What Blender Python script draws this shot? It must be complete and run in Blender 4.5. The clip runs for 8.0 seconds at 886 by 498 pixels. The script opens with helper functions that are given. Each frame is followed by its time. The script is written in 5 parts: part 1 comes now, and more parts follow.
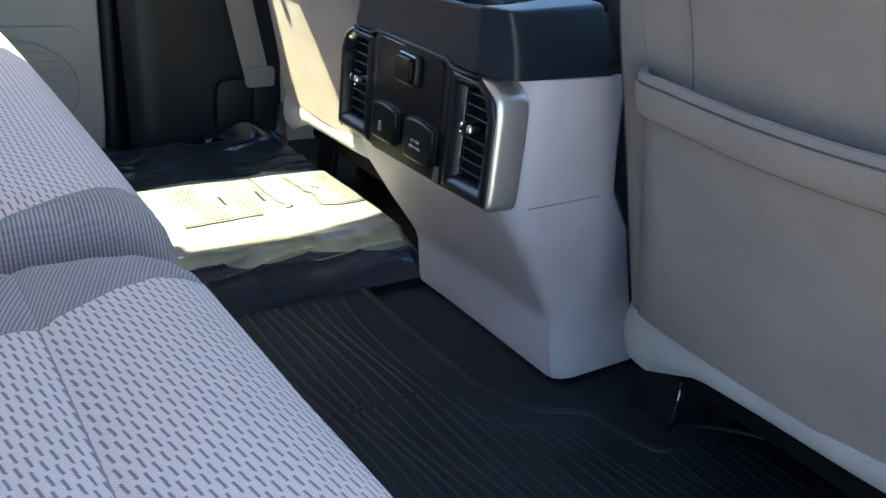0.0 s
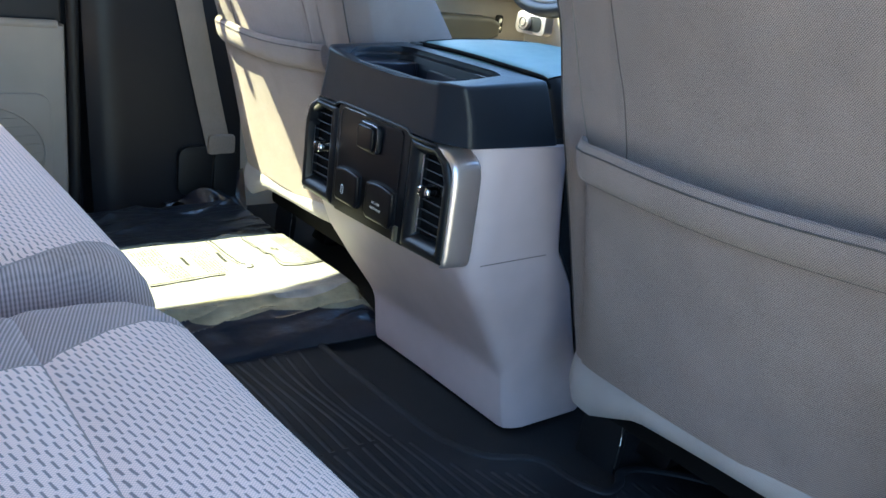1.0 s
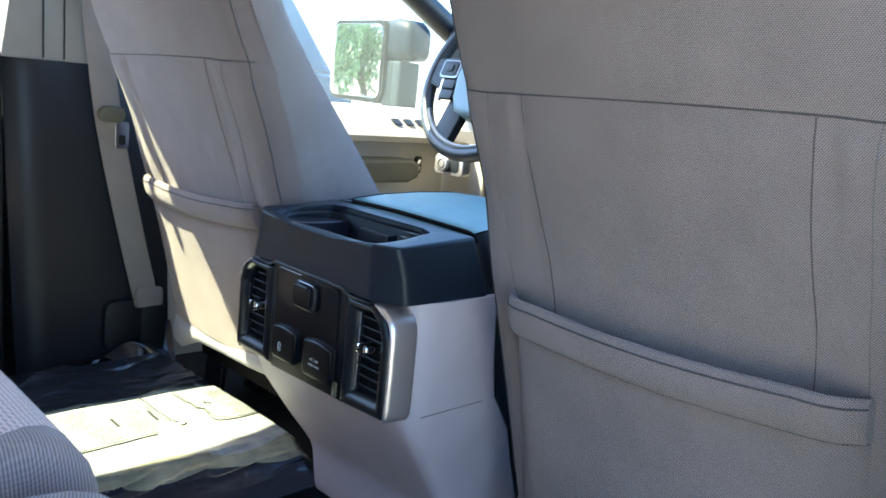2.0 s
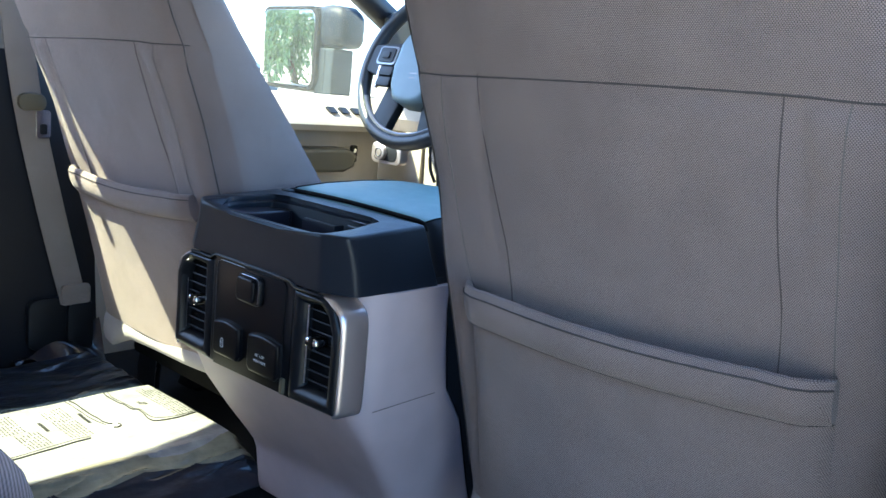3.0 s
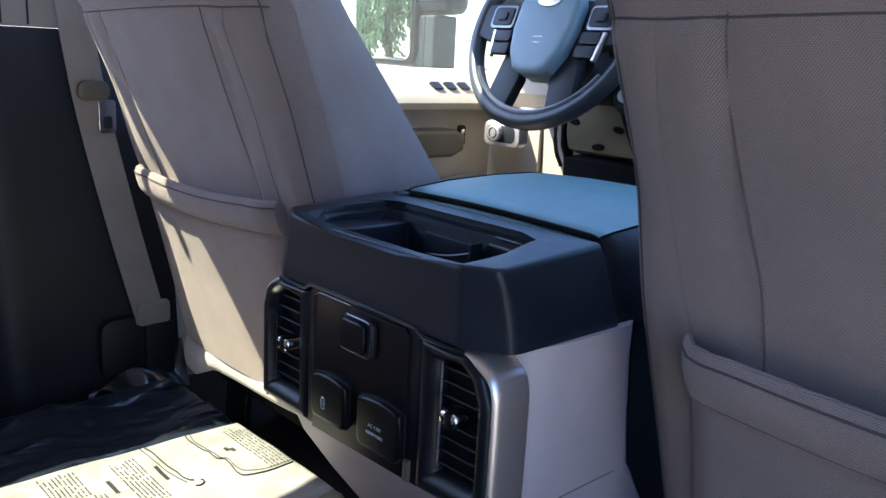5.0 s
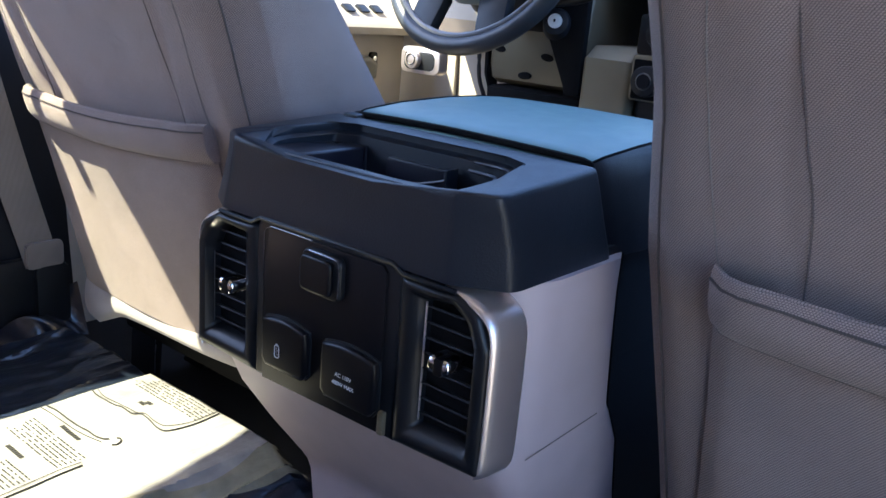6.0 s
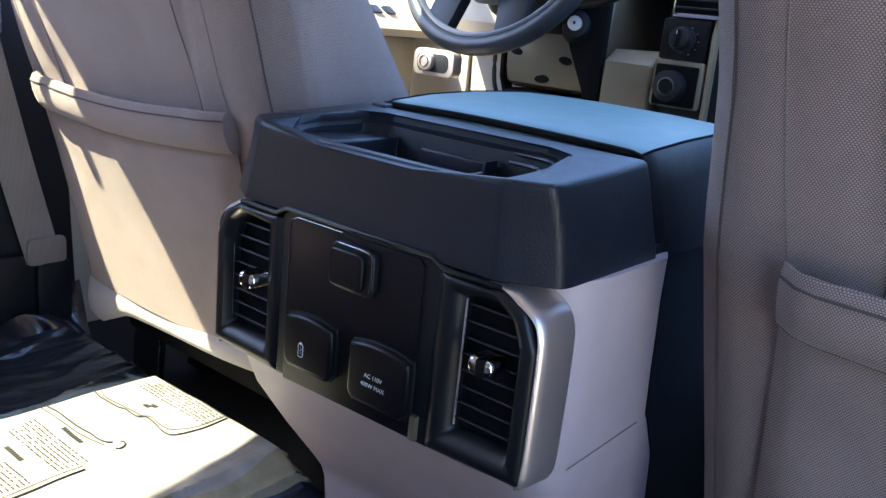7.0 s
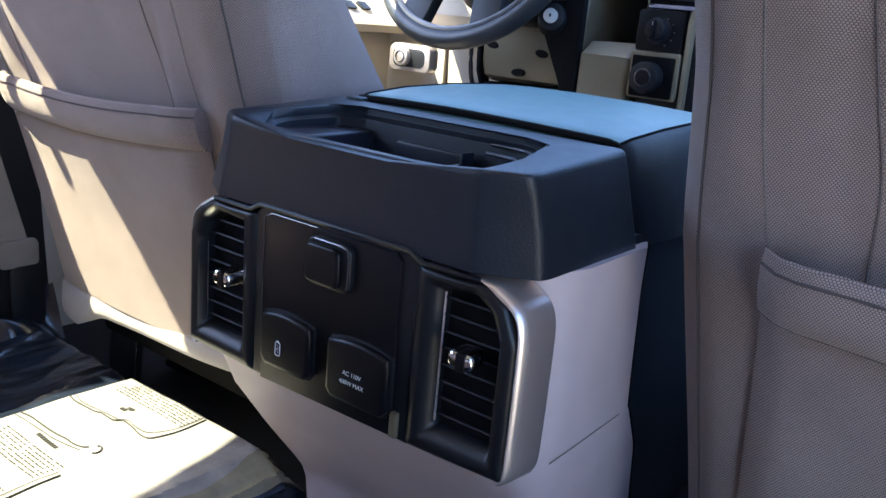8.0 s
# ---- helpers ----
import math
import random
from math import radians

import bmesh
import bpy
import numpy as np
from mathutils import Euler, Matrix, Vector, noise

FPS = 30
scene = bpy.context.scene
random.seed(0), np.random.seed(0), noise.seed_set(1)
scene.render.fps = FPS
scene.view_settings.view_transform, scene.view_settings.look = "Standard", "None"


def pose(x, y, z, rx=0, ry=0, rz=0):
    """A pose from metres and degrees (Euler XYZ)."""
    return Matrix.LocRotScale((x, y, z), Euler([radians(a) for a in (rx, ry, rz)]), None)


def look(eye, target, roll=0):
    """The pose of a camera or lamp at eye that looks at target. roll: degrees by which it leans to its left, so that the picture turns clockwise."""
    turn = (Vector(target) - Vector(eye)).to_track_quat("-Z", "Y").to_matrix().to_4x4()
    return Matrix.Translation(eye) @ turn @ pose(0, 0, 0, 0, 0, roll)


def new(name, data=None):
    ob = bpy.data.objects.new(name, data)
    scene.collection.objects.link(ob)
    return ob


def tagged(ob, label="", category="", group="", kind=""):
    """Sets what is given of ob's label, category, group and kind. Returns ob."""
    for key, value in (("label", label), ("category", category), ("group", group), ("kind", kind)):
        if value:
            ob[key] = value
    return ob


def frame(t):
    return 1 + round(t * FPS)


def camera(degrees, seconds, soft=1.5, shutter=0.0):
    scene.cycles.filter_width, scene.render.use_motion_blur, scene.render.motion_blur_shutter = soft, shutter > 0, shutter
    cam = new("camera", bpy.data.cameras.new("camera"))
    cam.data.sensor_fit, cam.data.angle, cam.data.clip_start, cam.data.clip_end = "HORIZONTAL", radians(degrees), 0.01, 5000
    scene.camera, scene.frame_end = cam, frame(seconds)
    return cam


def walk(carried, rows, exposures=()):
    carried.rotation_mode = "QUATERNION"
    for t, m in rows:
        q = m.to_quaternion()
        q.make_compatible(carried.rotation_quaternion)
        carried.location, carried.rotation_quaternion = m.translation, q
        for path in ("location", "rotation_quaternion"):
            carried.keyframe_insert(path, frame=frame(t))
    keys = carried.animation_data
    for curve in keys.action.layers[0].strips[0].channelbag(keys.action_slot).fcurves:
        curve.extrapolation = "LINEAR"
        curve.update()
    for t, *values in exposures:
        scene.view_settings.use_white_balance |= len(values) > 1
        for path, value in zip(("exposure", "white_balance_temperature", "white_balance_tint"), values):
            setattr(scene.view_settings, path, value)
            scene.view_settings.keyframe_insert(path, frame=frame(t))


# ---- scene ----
cam = camera(54.8, 8.0, soft=1.45, shutter=0.4)
PATH = [
    (0, (-0.516, -0.792, 0.58), (0.569, 0.672, -0.245), 6.3),
    (0.5, (-0.546, -0.828, 0.584), (0.609, 0.623, -0.166), 6.1),
    (1, (-0.569, -0.843, 0.591), (0.639, 0.608, -0.069), 7.6),
    (1.5, (-0.585, -0.855, 0.6), (0.664, 0.601, 0.033), 7.9),
    (2, (-0.601, -0.847, 0.636), (0.769, 0.561, 0.265), 5.8),
    (2.2, (-0.603, -0.836, 0.637), (0.792, 0.55, 0.274), 5.8),
    (3.3, (-0.597, -0.804, 0.624), (0.905, 0.462, 0.247), 5.6),
    (3.5, (-0.593, -0.796, 0.627), (0.906, 0.475, 0.254), 5.3),
    (4, (-0.552, -0.742, 0.62), (0.896, 0.579, 0.225), 6.1),
    (4.2, (-0.518, -0.704, 0.626), (0.86, 0.692, 0.237), 5.6),
    (5.3, (-0.429, -0.52, 0.601), (0.925, 0.872, 0.124), 2.3),
    (5.5, (-0.43, -0.496, 0.595), (1.0, 0.808, 0.09), 3.0),
    (6, (-0.433, -0.455, 0.578), (1.072, 0.733, 0.009), 4.8),
    (6.5, (-0.429, -0.422, 0.559), (1.089, 0.749, -0.009), 5.8),
    (7, (-0.428, -0.411, 0.552), (1.093, 0.772, 0.013), 6.0),
    (7.5, (-0.423, -0.411, 0.55), (1.104, 0.746, -0.025), 5.1),
    (8, (-0.42, -0.408, 0.547), (1.127, 0.738, 0.007), 5.3),
]
EXPOSURE = [(0.0, 3.46, 5430, -2), (1.0, 3.64, 5370, -2), (1.5, 3.67, 5330, -2), (2.2, 3.46, 5170, 0), (3.5, 3.27, 5120, 4), (4.2, 3.14, 5150, 7), (5.3, 2.86, 5210, 13), (5.7, 3.02, 5250, 14), (6.5, 3.46, 5430, 13), (8.0, 3.47, 5450, 13)]
walk(cam, [(t, look(eye, target, roll)) for t, eye, target, roll in PATH], EXPOSURE)

# ---- light ----
SUN_WAY = Vector((1.0, -0.9, -1.8)).normalized()
world = bpy.data.worlds.new("world")
scene.world = world
world.use_nodes = True
wn, wl = world.node_tree.nodes, world.node_tree.links
sky = wn.new("ShaderNodeTexSky")
sky.sky_type = 'NISHITA'
sky.sun_disc = False
sky.sun_elevation = math.asin(-SUN_WAY.z)
sky.sun_rotation = math.atan2(-SUN_WAY.x, -SUN_WAY.y)
wl.new(sky.outputs[0], wn["Background"].inputs[0])
wn["Background"].inputs[1].default_value = 0.094
sun = new("sun", bpy.data.lights.new("sun", 'SUN'))
sun.data.energy = 2.8
sun.data.angle = radians(0.5)
sun.data.color = (1.0, 0.85, 0.47)
sun.matrix_world = look((0, 0, 0), SUN_WAY)


# ---- materials ----
class Nodes:
    """A Principled material with a few shorthands."""

    def __init__(self, name, colour, rough=0.6, metal=0.0):
        self.m = bpy.data.materials.new(name)
        self.m.use_nodes = True
        self.t = self.m.node_tree
        self.p = self.t.nodes["Principled BSDF"]
        self.p.inputs["Base Color"].default_value = (*colour, 1)
        self.p.inputs["Roughness"].default_value = rough
        self.p.inputs["Metallic"].default_value = metal
        self.colour = colour
        self.co = self.t.nodes.new("ShaderNodeTexCoord").outputs["Object"]
        self.height = None

    def link(self, a, b):
        self.t.links.new(a, b)

    def math(self, op, a, b=None, c=None):
        n = self.t.nodes.new("ShaderNodeMath")
        n.operation = op
        for i, v in enumerate((a, b, c)):
            if v is None:
                continue
            if isinstance(v, (int, float)):
                n.inputs[i].default_value = v
            else:
                self.link(v, n.inputs[i])
        return n.outputs[0]

    def axes(self):
        n = self.t.nodes.new("ShaderNodeSeparateXYZ")
        self.link(self.co, n.inputs[0])
        return n.outputs[0], n.outputs[1], n.outputs[2]

    def join(self, x, y, z=0.0):
        n = self.t.nodes.new("ShaderNodeCombineXYZ")
        for i, v in enumerate((x, y, z)):
            if isinstance(v, (int, float)):
                n.inputs[i].default_value = v
            else:
                self.link(v, n.inputs[i])
        return n.outputs[0]

    def noise(self, scale, detail=4.0, rough=0.55, co=None):
        n = self.t.nodes.new("ShaderNodeTexNoise")
        n.inputs["Scale"].default_value = scale
        n.inputs["Detail"].default_value = detail
        n.inputs["Roughness"].default_value = rough
        self.link(co or self.co, n.inputs["Vector"])
        return n.outputs["Fac"]

    def mix(self, fac, a, b):
        n = self.t.nodes.new("ShaderNodeMix")
        n.data_type = 'RGBA'
        if isinstance(fac, (int, float)):
            n.inputs["Factor"].default_value = fac
        else:
            self.link(fac, n.inputs["Factor"])
        for key, v in ((6, a), (7, b)):
            if isinstance(v, tuple):
                n.inputs[key].default_value = (*v, 1)
            else:
                self.link(v, n.inputs[key])
        return n.outputs[2]

    def tone(self, fac, lo=0.85, hi=1.12):
        """Colour that runs from lo to hi times the base."""
        f = self.t.nodes.new("ShaderNodeMapRange")
        f.inputs[1].default_value, f.inputs[2].default_value = 0.3, 0.7
        self.link(fac, f.inputs[0])
        return self.mix(f.outputs[0], tuple(c * lo for c in self.colour), tuple(c * hi for c in self.colour))

    def base(self, socket):
        self.link(socket, self.p.inputs["Base Color"])

    def bump(self, height, strength=0.3, distance=0.001):
        n = self.t.nodes.new("ShaderNodeBump")
        n.inputs["Strength"].default_value = strength
        n.inputs["Distance"].default_value = distance
        self.link(height, n.inputs["Height"])
        if self.height:
            self.link(self.height, n.inputs["Normal"])
        self.height = n.outputs[0]
        self.link(self.height, self.p.inputs["Normal"])

    def gloss(self, fac, lo, hi):
        f = self.t.nodes.new("ShaderNodeMapRange")
        f.inputs[3].default_value, f.inputs[4].default_value = lo, hi
        self.link(fac, f.inputs[0])
        self.link(f.outputs[0], self.p.inputs["Roughness"])


def plastic(name, colour, rough=0.5, grain=900.0, strength=0.25, spec=0.5):
    n = Nodes(name, colour, rough)
    n.p.inputs["Specular IOR Level"].default_value = spec
    big = n.noise(9.0, 3)
    n.base(n.tone(big, 0.9, 1.08))
    n.gloss(n.noise(40.0), rough - 0.08, rough + 0.1)
    n.bump(n.noise(grain, 2), strength, 0.0004)
    return n.m


def cloth(name, colour, cell=0.0029, depth=0.36, contrast=0.81):
    """A knit cover: staggered rows of raised knots, over y and z on the back and over x and z on the sides, with soft large stains."""
    n = Nodes(name, colour, 0.92)
    n.p.inputs["Specular IOR Level"].default_value = 0.25
    n.p.inputs["Sheen Weight"].default_value = 0.25
    n.p.inputs["Sheen Roughness"].default_value = 0.5
    x, y, z = n.axes()
    wob = n.math('MULTIPLY', n.math('SUBTRACT', n.noise(45.0, 2), 0.5), 0.0022)
    nor = n.t.nodes.new("ShaderNodeSeparateXYZ")
    n.link(n.t.nodes["Texture Coordinate"].outputs["Normal"], nor.inputs[0])
    side = n.math('GREATER_THAN', n.math('ABSOLUTE', nor.outputs[1]), 0.68)
    u = n.math('ADD', n.math('ADD', n.math('MULTIPLY', y, n.math('SUBTRACT', 1.0, side)), n.math('MULTIPLY', x, side)), wob)
    z = n.math('SUBTRACT', z, wob)
    row = cell * 0.62
    cv = n.math('COSINE', n.math('MULTIPLY', z, math.pi / row))
    cu = n.math('COSINE', n.math('MULTIPLY', u, 2 * math.pi / cell))
    c2 = n.math('COSINE', n.math('MULTIPLY', z, 2 * math.pi / row))
    f = n.math('ADD', n.math('MULTIPLY', cu, cv), n.math('MULTIPLY', c2, 0.5))
    net = n.math('SMOOTH_MIN', n.math('MAXIMUM', n.math('MULTIPLY', n.math('ADD', f, 0.54), 1.9), 0.0), 1.0, 0.2)
    fuzz = n.noise(1400.0, 2)
    soft = n.noise(14.0, 4)
    tone = n.tone(soft, 0.9, 1.08)
    dark = n.mix(1.0, tone, tone)
    mul = n.t.nodes.new("ShaderNodeMix")
    mul.data_type, mul.blend_type = 'RGBA', 'MULTIPLY'
    mul.inputs["Factor"].default_value = 1.0
    n.link(dark, mul.inputs[6])
    n.link(n.mix(net, (contrast,) * 3, (1.10,) * 3), mul.inputs[7])
    n.base(mul.outputs[2])
    n.bump(net, depth, 0.0005)
    n.bump(fuzz, 0.06, 0.0003)
    n.bump(n.noise(11.0, 3), 0.35, 0.012)
    return n.m


def vinyl(name, colour, rough=0.44, cell=0.0016, depth=0.35, spec=0.5):
    """Soft grained vinyl: small leathery pebbles."""
    n = Nodes(name, colour, rough)
    n.p.inputs["Specular IOR Level"].default_value = spec
    n.base(n.tone(n.noise(9.0, 3), 0.9, 1.1))
    n.gloss(n.noise(60.0), rough - 0.06, rough + 0.08)
    v = n.t.nodes.new("ShaderNodeTexVoronoi")
    v.feature = 'SMOOTH_F1'
    v.inputs["Scale"].default_value = 1 / cell
    n.link(n.co, v.inputs["Vector"])
    n.bump(v.outputs["Distance"], depth, 0.0007)
    return n.m


def twill(name, colour, pitch=0.0030, cut=(1.0, 0.0)):
    """A ribbed cover: fine ribs, spaced along the direction cut in x and y."""
    n = Nodes(name, colour, 0.9)
    n.p.inputs["Specular IOR Level"].default_value = 0.25
    n.p.inputs["Sheen Weight"].default_value = 0.2
    x, y, z = n.axes()
    s = n.math('SINE', n.math('MULTIPLY', n.math('ADD', n.math('MULTIPLY', x, cut[0]), n.math('MULTIPLY', y, cut[1])), 2 * math.pi / pitch))
    s2 = n.math('SINE', n.math('MULTIPLY', n.math('ADD', n.math('MULTIPLY', x, cut[1]), n.math('ADD', n.math('MULTIPLY', y, -cut[0]), z)), 2 * math.pi / 0.0026))
    h = n.math('ADD', n.math('MULTIPLY', n.math('ADD', n.math('MULTIPLY', s, 2.4), n.math('MULTIPLY', s2, 0.5)), 0.15), 0.5)
    mul = n.t.nodes.new("ShaderNodeMix")
    mul.data_type, mul.blend_type = 'RGBA', 'MULTIPLY'
    mul.inputs["Factor"].default_value = 1.0
    n.link(n.tone(n.noise(16.0), 0.92, 1.08), mul.inputs[6])
    n.link(n.mix(h, (0.40,) * 3, (1.4,) * 3), mul.inputs[7])
    n.base(mul.outputs[2])
    n.bump(h, 0.8, 0.0008)
    n.bump(n.noise(1500.0, 2), 0.2, 0.0004)
    return n.m


def dashes(name, light, dark, col=0.0056, row=0.0120):
    """A pale knit with staggered dark dashes that run across the bench."""
    n = Nodes(name, light, 0.92)
    n.p.inputs["Specular IOR Level"].default_value = 0.25
    n.p.inputs["Sheen Weight"].default_value = 0.3
    x, y, z = n.axes()
    wob = n.math('MULTIPLY', n.math('SUBTRACT', n.noise(200.0, 1), 0.5), 0.0007)
    s = n.math('ADD', n.math('SUBTRACT', x, n.math('MULTIPLY', n.math('MINIMUM', z, 0.272), 0.9)), wob)
    u = n.math('DIVIDE', s, col)
    odd = n.math('MODULO', n.math('ADD', n.math('FLOOR', u), 400.0), 2.0)
    v = n.math('ADD', n.math('DIVIDE', n.math('ADD', y, wob), row), n.math('MULTIPLY', odd, 0.5))
    fv = n.math('SUBTRACT', n.math('FRACT', n.math('ADD', v, 400.0)), 0.5)
    lean = n.math('MULTIPLY', fv, -0.42)
    fu = n.math('ABSOLUTE', n.math('SUBTRACT', n.math('SUBTRACT', n.math('FRACT', n.math('ADD', u, 400.0)), 0.5), lean))
    du = n.math('SUBTRACT', 1.0, n.math('SMOOTH_MIN', n.math('MULTIPLY', n.math('MAXIMUM', n.math('SUBTRACT', fu, 0.105), 0.0), 11.0), 1.0, 0.1))
    dv = n.math('SUBTRACT', 1.0, n.math('SMOOTH_MIN', n.math('MULTIPLY', n.math('MAXIMUM', n.math('SUBTRACT', n.math('ABSOLUTE', fv), 0.345), 0.0), 20.0), 1.0, 0.1))
    mask = n.math('MULTIPLY', du, dv)
    knit = n.math('MULTIPLY', n.math('SINE', n.math('MULTIPLY', s, 2 * math.pi / 0.0022)), n.math('SINE', n.math('MULTIPLY', y, 2 * math.pi / 0.0022)))
    pale = n.mix(n.math('ADD', n.math('MULTIPLY', knit, 0.5), 0.5), tuple(c * 0.74 for c in light), tuple(c * 1.14 for c in light))
    n.base(n.mix(n.math('MULTIPLY', mask, 0.9), pale, dark))
    n.bump(n.math('SUBTRACT', 1.0, mask), 0.5, 0.0008)
    n.bump(knit, 0.3, 0.0004)
    n.bump(n.noise(20.0, 3), 0.15, 0.004)
    return n.m


def smooth_black(name, colour, rough, spec=0.4):
    """Moulded black plastic with a fine even grain."""
    n = Nodes(name, colour, rough)
    n.p.inputs["Specular IOR Level"].default_value = spec
    n.gloss(n.noise(120.0, 3), rough - 0.03, rough + 0.05)
    n.bump(n.noise(1500.0, 2), 0.06, 0.0003)
    return n.m


M_SEAT = cloth("seat_cloth", (0.338, 0.268, 0.253), 0.0019, 0.9, 0.29)
M_SEATSIDE = cloth("seat_side_cloth", (0.285, 0.263, 0.261), 0.0019, 0.6, 0.33)
M_LIP = cloth("seat_lip_felt", (0.34, 0.315, 0.31), 0.0016, 0.2, 0.9)
M_SEAM = plastic("seam_thread", (0.085, 0.075, 0.075), 0.9)
M_VALLEY = plastic("bench_seam_thread", (0.36, 0.29, 0.27), 0.9)
M_PANELSEAM = plastic("panel_seam_thread", (0.11, 0.09, 0.088), 0.9)
M_STITCH = plastic("pale_seam_thread", (0.2, 0.18, 0.17), 0.9)
M_BENCH = dashes("bench_dash_cloth", (0.89, 0.665, 0.59), (0.225, 0.170, 0.165))
M_TWILL = twill("bench_twill", (0.41, 0.318, 0.300), 0.0034)
M_TWILLBIAS = twill("bench_twill_on_the_bias", (0.41, 0.318, 0.300), 0.0027, (0.93, -0.36))
M_GREY = plastic("grey_plastic", (0.56, 0.465, 0.475), 0.5)
M_BLACK = plastic("black_plastic", (0.012, 0.013, 0.016), 0.45, 700.0, 0.35, 0.35)
M_GLOSSBLACK = smooth_black("smooth_black_plastic", (0.006, 0.006, 0.008), 0.30, 0.25)
M_CAP = vinyl("cap_vinyl", (0.009, 0.013, 0.022), 0.42, 0.0011, 0.26, 0.45)
# The lid's blue stands in for sky reflected on dark vinyl.
M_LID_SHEEN = vinyl("lid_vinyl_sky_sheen", (0.082, 0.195, 0.200), 0.40, 0.0012, 0.15, 0.65)
M_BEZEL = smooth_black("bezel_black", (0.009, 0.010, 0.013), 0.36, 0.35)
M_WELL = plastic("tray_liner", (0.016, 0.016, 0.026), 0.30, 420.0, 0.06, 0.4)
M_LOUVRE = plastic("louvre_black", (0.006, 0.006, 0.008), 0.5, 900.0, 0.2, 0.3)
M_VOID = plastic("duct_black", (0.005, 0.005, 0.006), 0.9, 900.0, 0.2, 0.2)
M_PILLAR = plastic("dark_trim", (0.014, 0.015, 0.020), 0.45, 900.0, 0.25, 0.4)
M_KNEE = plastic("knee_panel_plastic", (0.13, 0.113, 0.075), 0.36)
M_OLIVE = plastic("olive_trim", (0.24, 0.205, 0.135), 0.45)
M_TAN = plastic("light_trim", (0.50, 0.45, 0.38), 0.6)
M_DOOR = plastic("door_trim", (0.29, 0.27, 0.255), 0.6)
M_BELT = twill("belt_webbing", (0.34, 0.29, 0.26), 0.0016)
M_WHITE = plastic("white_print", (0.7, 0.7, 0.7), 0.6)
M_INK = plastic("ink", (0.02, 0.02, 0.02), 0.7)


def metal(name, colour, rough, amount=1.0, wear=0.02):
    n = Nodes(name, colour, rough, amount)
    if wear:
        n.gloss(n.noise(200.0, 2), rough - 0.015, rough + wear)
    return n.m


M_SILVER = metal("satin_silver_paint", (0.86, 0.77, 0.74), 0.36, 0.88, 0.0)
M_SILVERDARK = metal("dark_silver", (0.25, 0.25, 0.26), 0.35)
M_CHROME = metal("chrome", (0.8, 0.8, 0.82), 0.08)
M_MIRROR = metal("mirror_glass", (0.9, 0.9, 0.9), 0.01)


def rubber():
    n = Nodes("mat_rubber", (0.012, 0.0145, 0.020), 0.5)
    n.p.inputs["Specular IOR Level"].default_value = 0.32
    n.base(n.tone(n.noise(12.0, 5), 0.7, 1.5))
    n.gloss(n.noise(25.0), 0.5, 0.7)
    n.bump(n.noise(600.0, 2), 0.4, 0.0005)
    return n.m


def carpet():
    n = Nodes("carpet", (0.012, 0.013, 0.016), 1.0)
    n.bump(n.noise(900.0, 3), 0.9, 0.002)
    return n.m


def film(name, colour, rough, haze=0.08):
    """Crinkled plastic film."""
    n = Nodes(name, colour, rough)
    n.base(n.tone(n.noise(25.0, 4), 0.75, 1.25))
    n.p.inputs["Coat Weight"].default_value = 1.0
    n.p.inputs["Coat Roughness"].default_value = haze
    x, y, z = n.axes()
    st = n.join(n.math('MULTIPLY', x, 0.35), y, z)
    n.bump(n.noise(28.0, 4, 0.6, st), 0.7, 0.008)
    n.bump(n.noise(120.0, 3), 0.2, 0.001)
    return n.m


M_RUBBER = rubber()
M_CARPET = carpet()
M_FILM_WHITE = film("white_film", (0.30, 0.296, 0.29), 0.4)
M_FILM_CLEAR = film("clear_film_over_mats", (0.30, 0.28, 0.20), 0.25)
M_FILM_DARK = film("clear_film_over_black_mats", (0.010, 0.015, 0.028), 0.3, 0.13)


# ---- mesh helpers ----
def part(name, bm, material, parent, label="", smooth=True, kind="", sharp=38):
    me = bpy.data.meshes.new(name)
    bmesh.ops.recalc_face_normals(bm, faces=bm.faces)
    bm.to_mesh(me)
    bm.free()
    me.materials.append(material)
    if smooth:
        me.shade_smooth()
        me.set_sharp_from_angle(angle=radians(sharp))
    ob = new(name, me)
    if parent is not None:
        ob.parent = parent
        ob.matrix_parent_inverse = Matrix.Translation(-parent.location)
    return tagged(ob, label=label, kind=kind)


def thing(name, at, label, category, group="", kind=""):
    ob = new(name)
    ob.location = at
    ob.empty_display_size = 0.05
    return tagged(ob, label, category, group, kind)


def box(x0, x1, y0, y1, z0, z1, r=0.004, seg=2, bm=None):
    bm = bm or bmesh.new()
    m = Matrix.Translation(((x0 + x1) / 2, (y0 + y1) / 2, (z0 + z1) / 2)) @ Matrix.Diagonal((abs(x1 - x0), abs(y1 - y0), abs(z1 - z0), 1))
    got = bmesh.ops.create_cube(bm, size=1, matrix=m)
    if r > 0:
        edges = list({e for v in got["verts"] for e in v.link_edges})
        bmesh.ops.bevel(bm, geom=edges, offset=r, segments=seg, affect='EDGES', profile=0.6)
    return bm


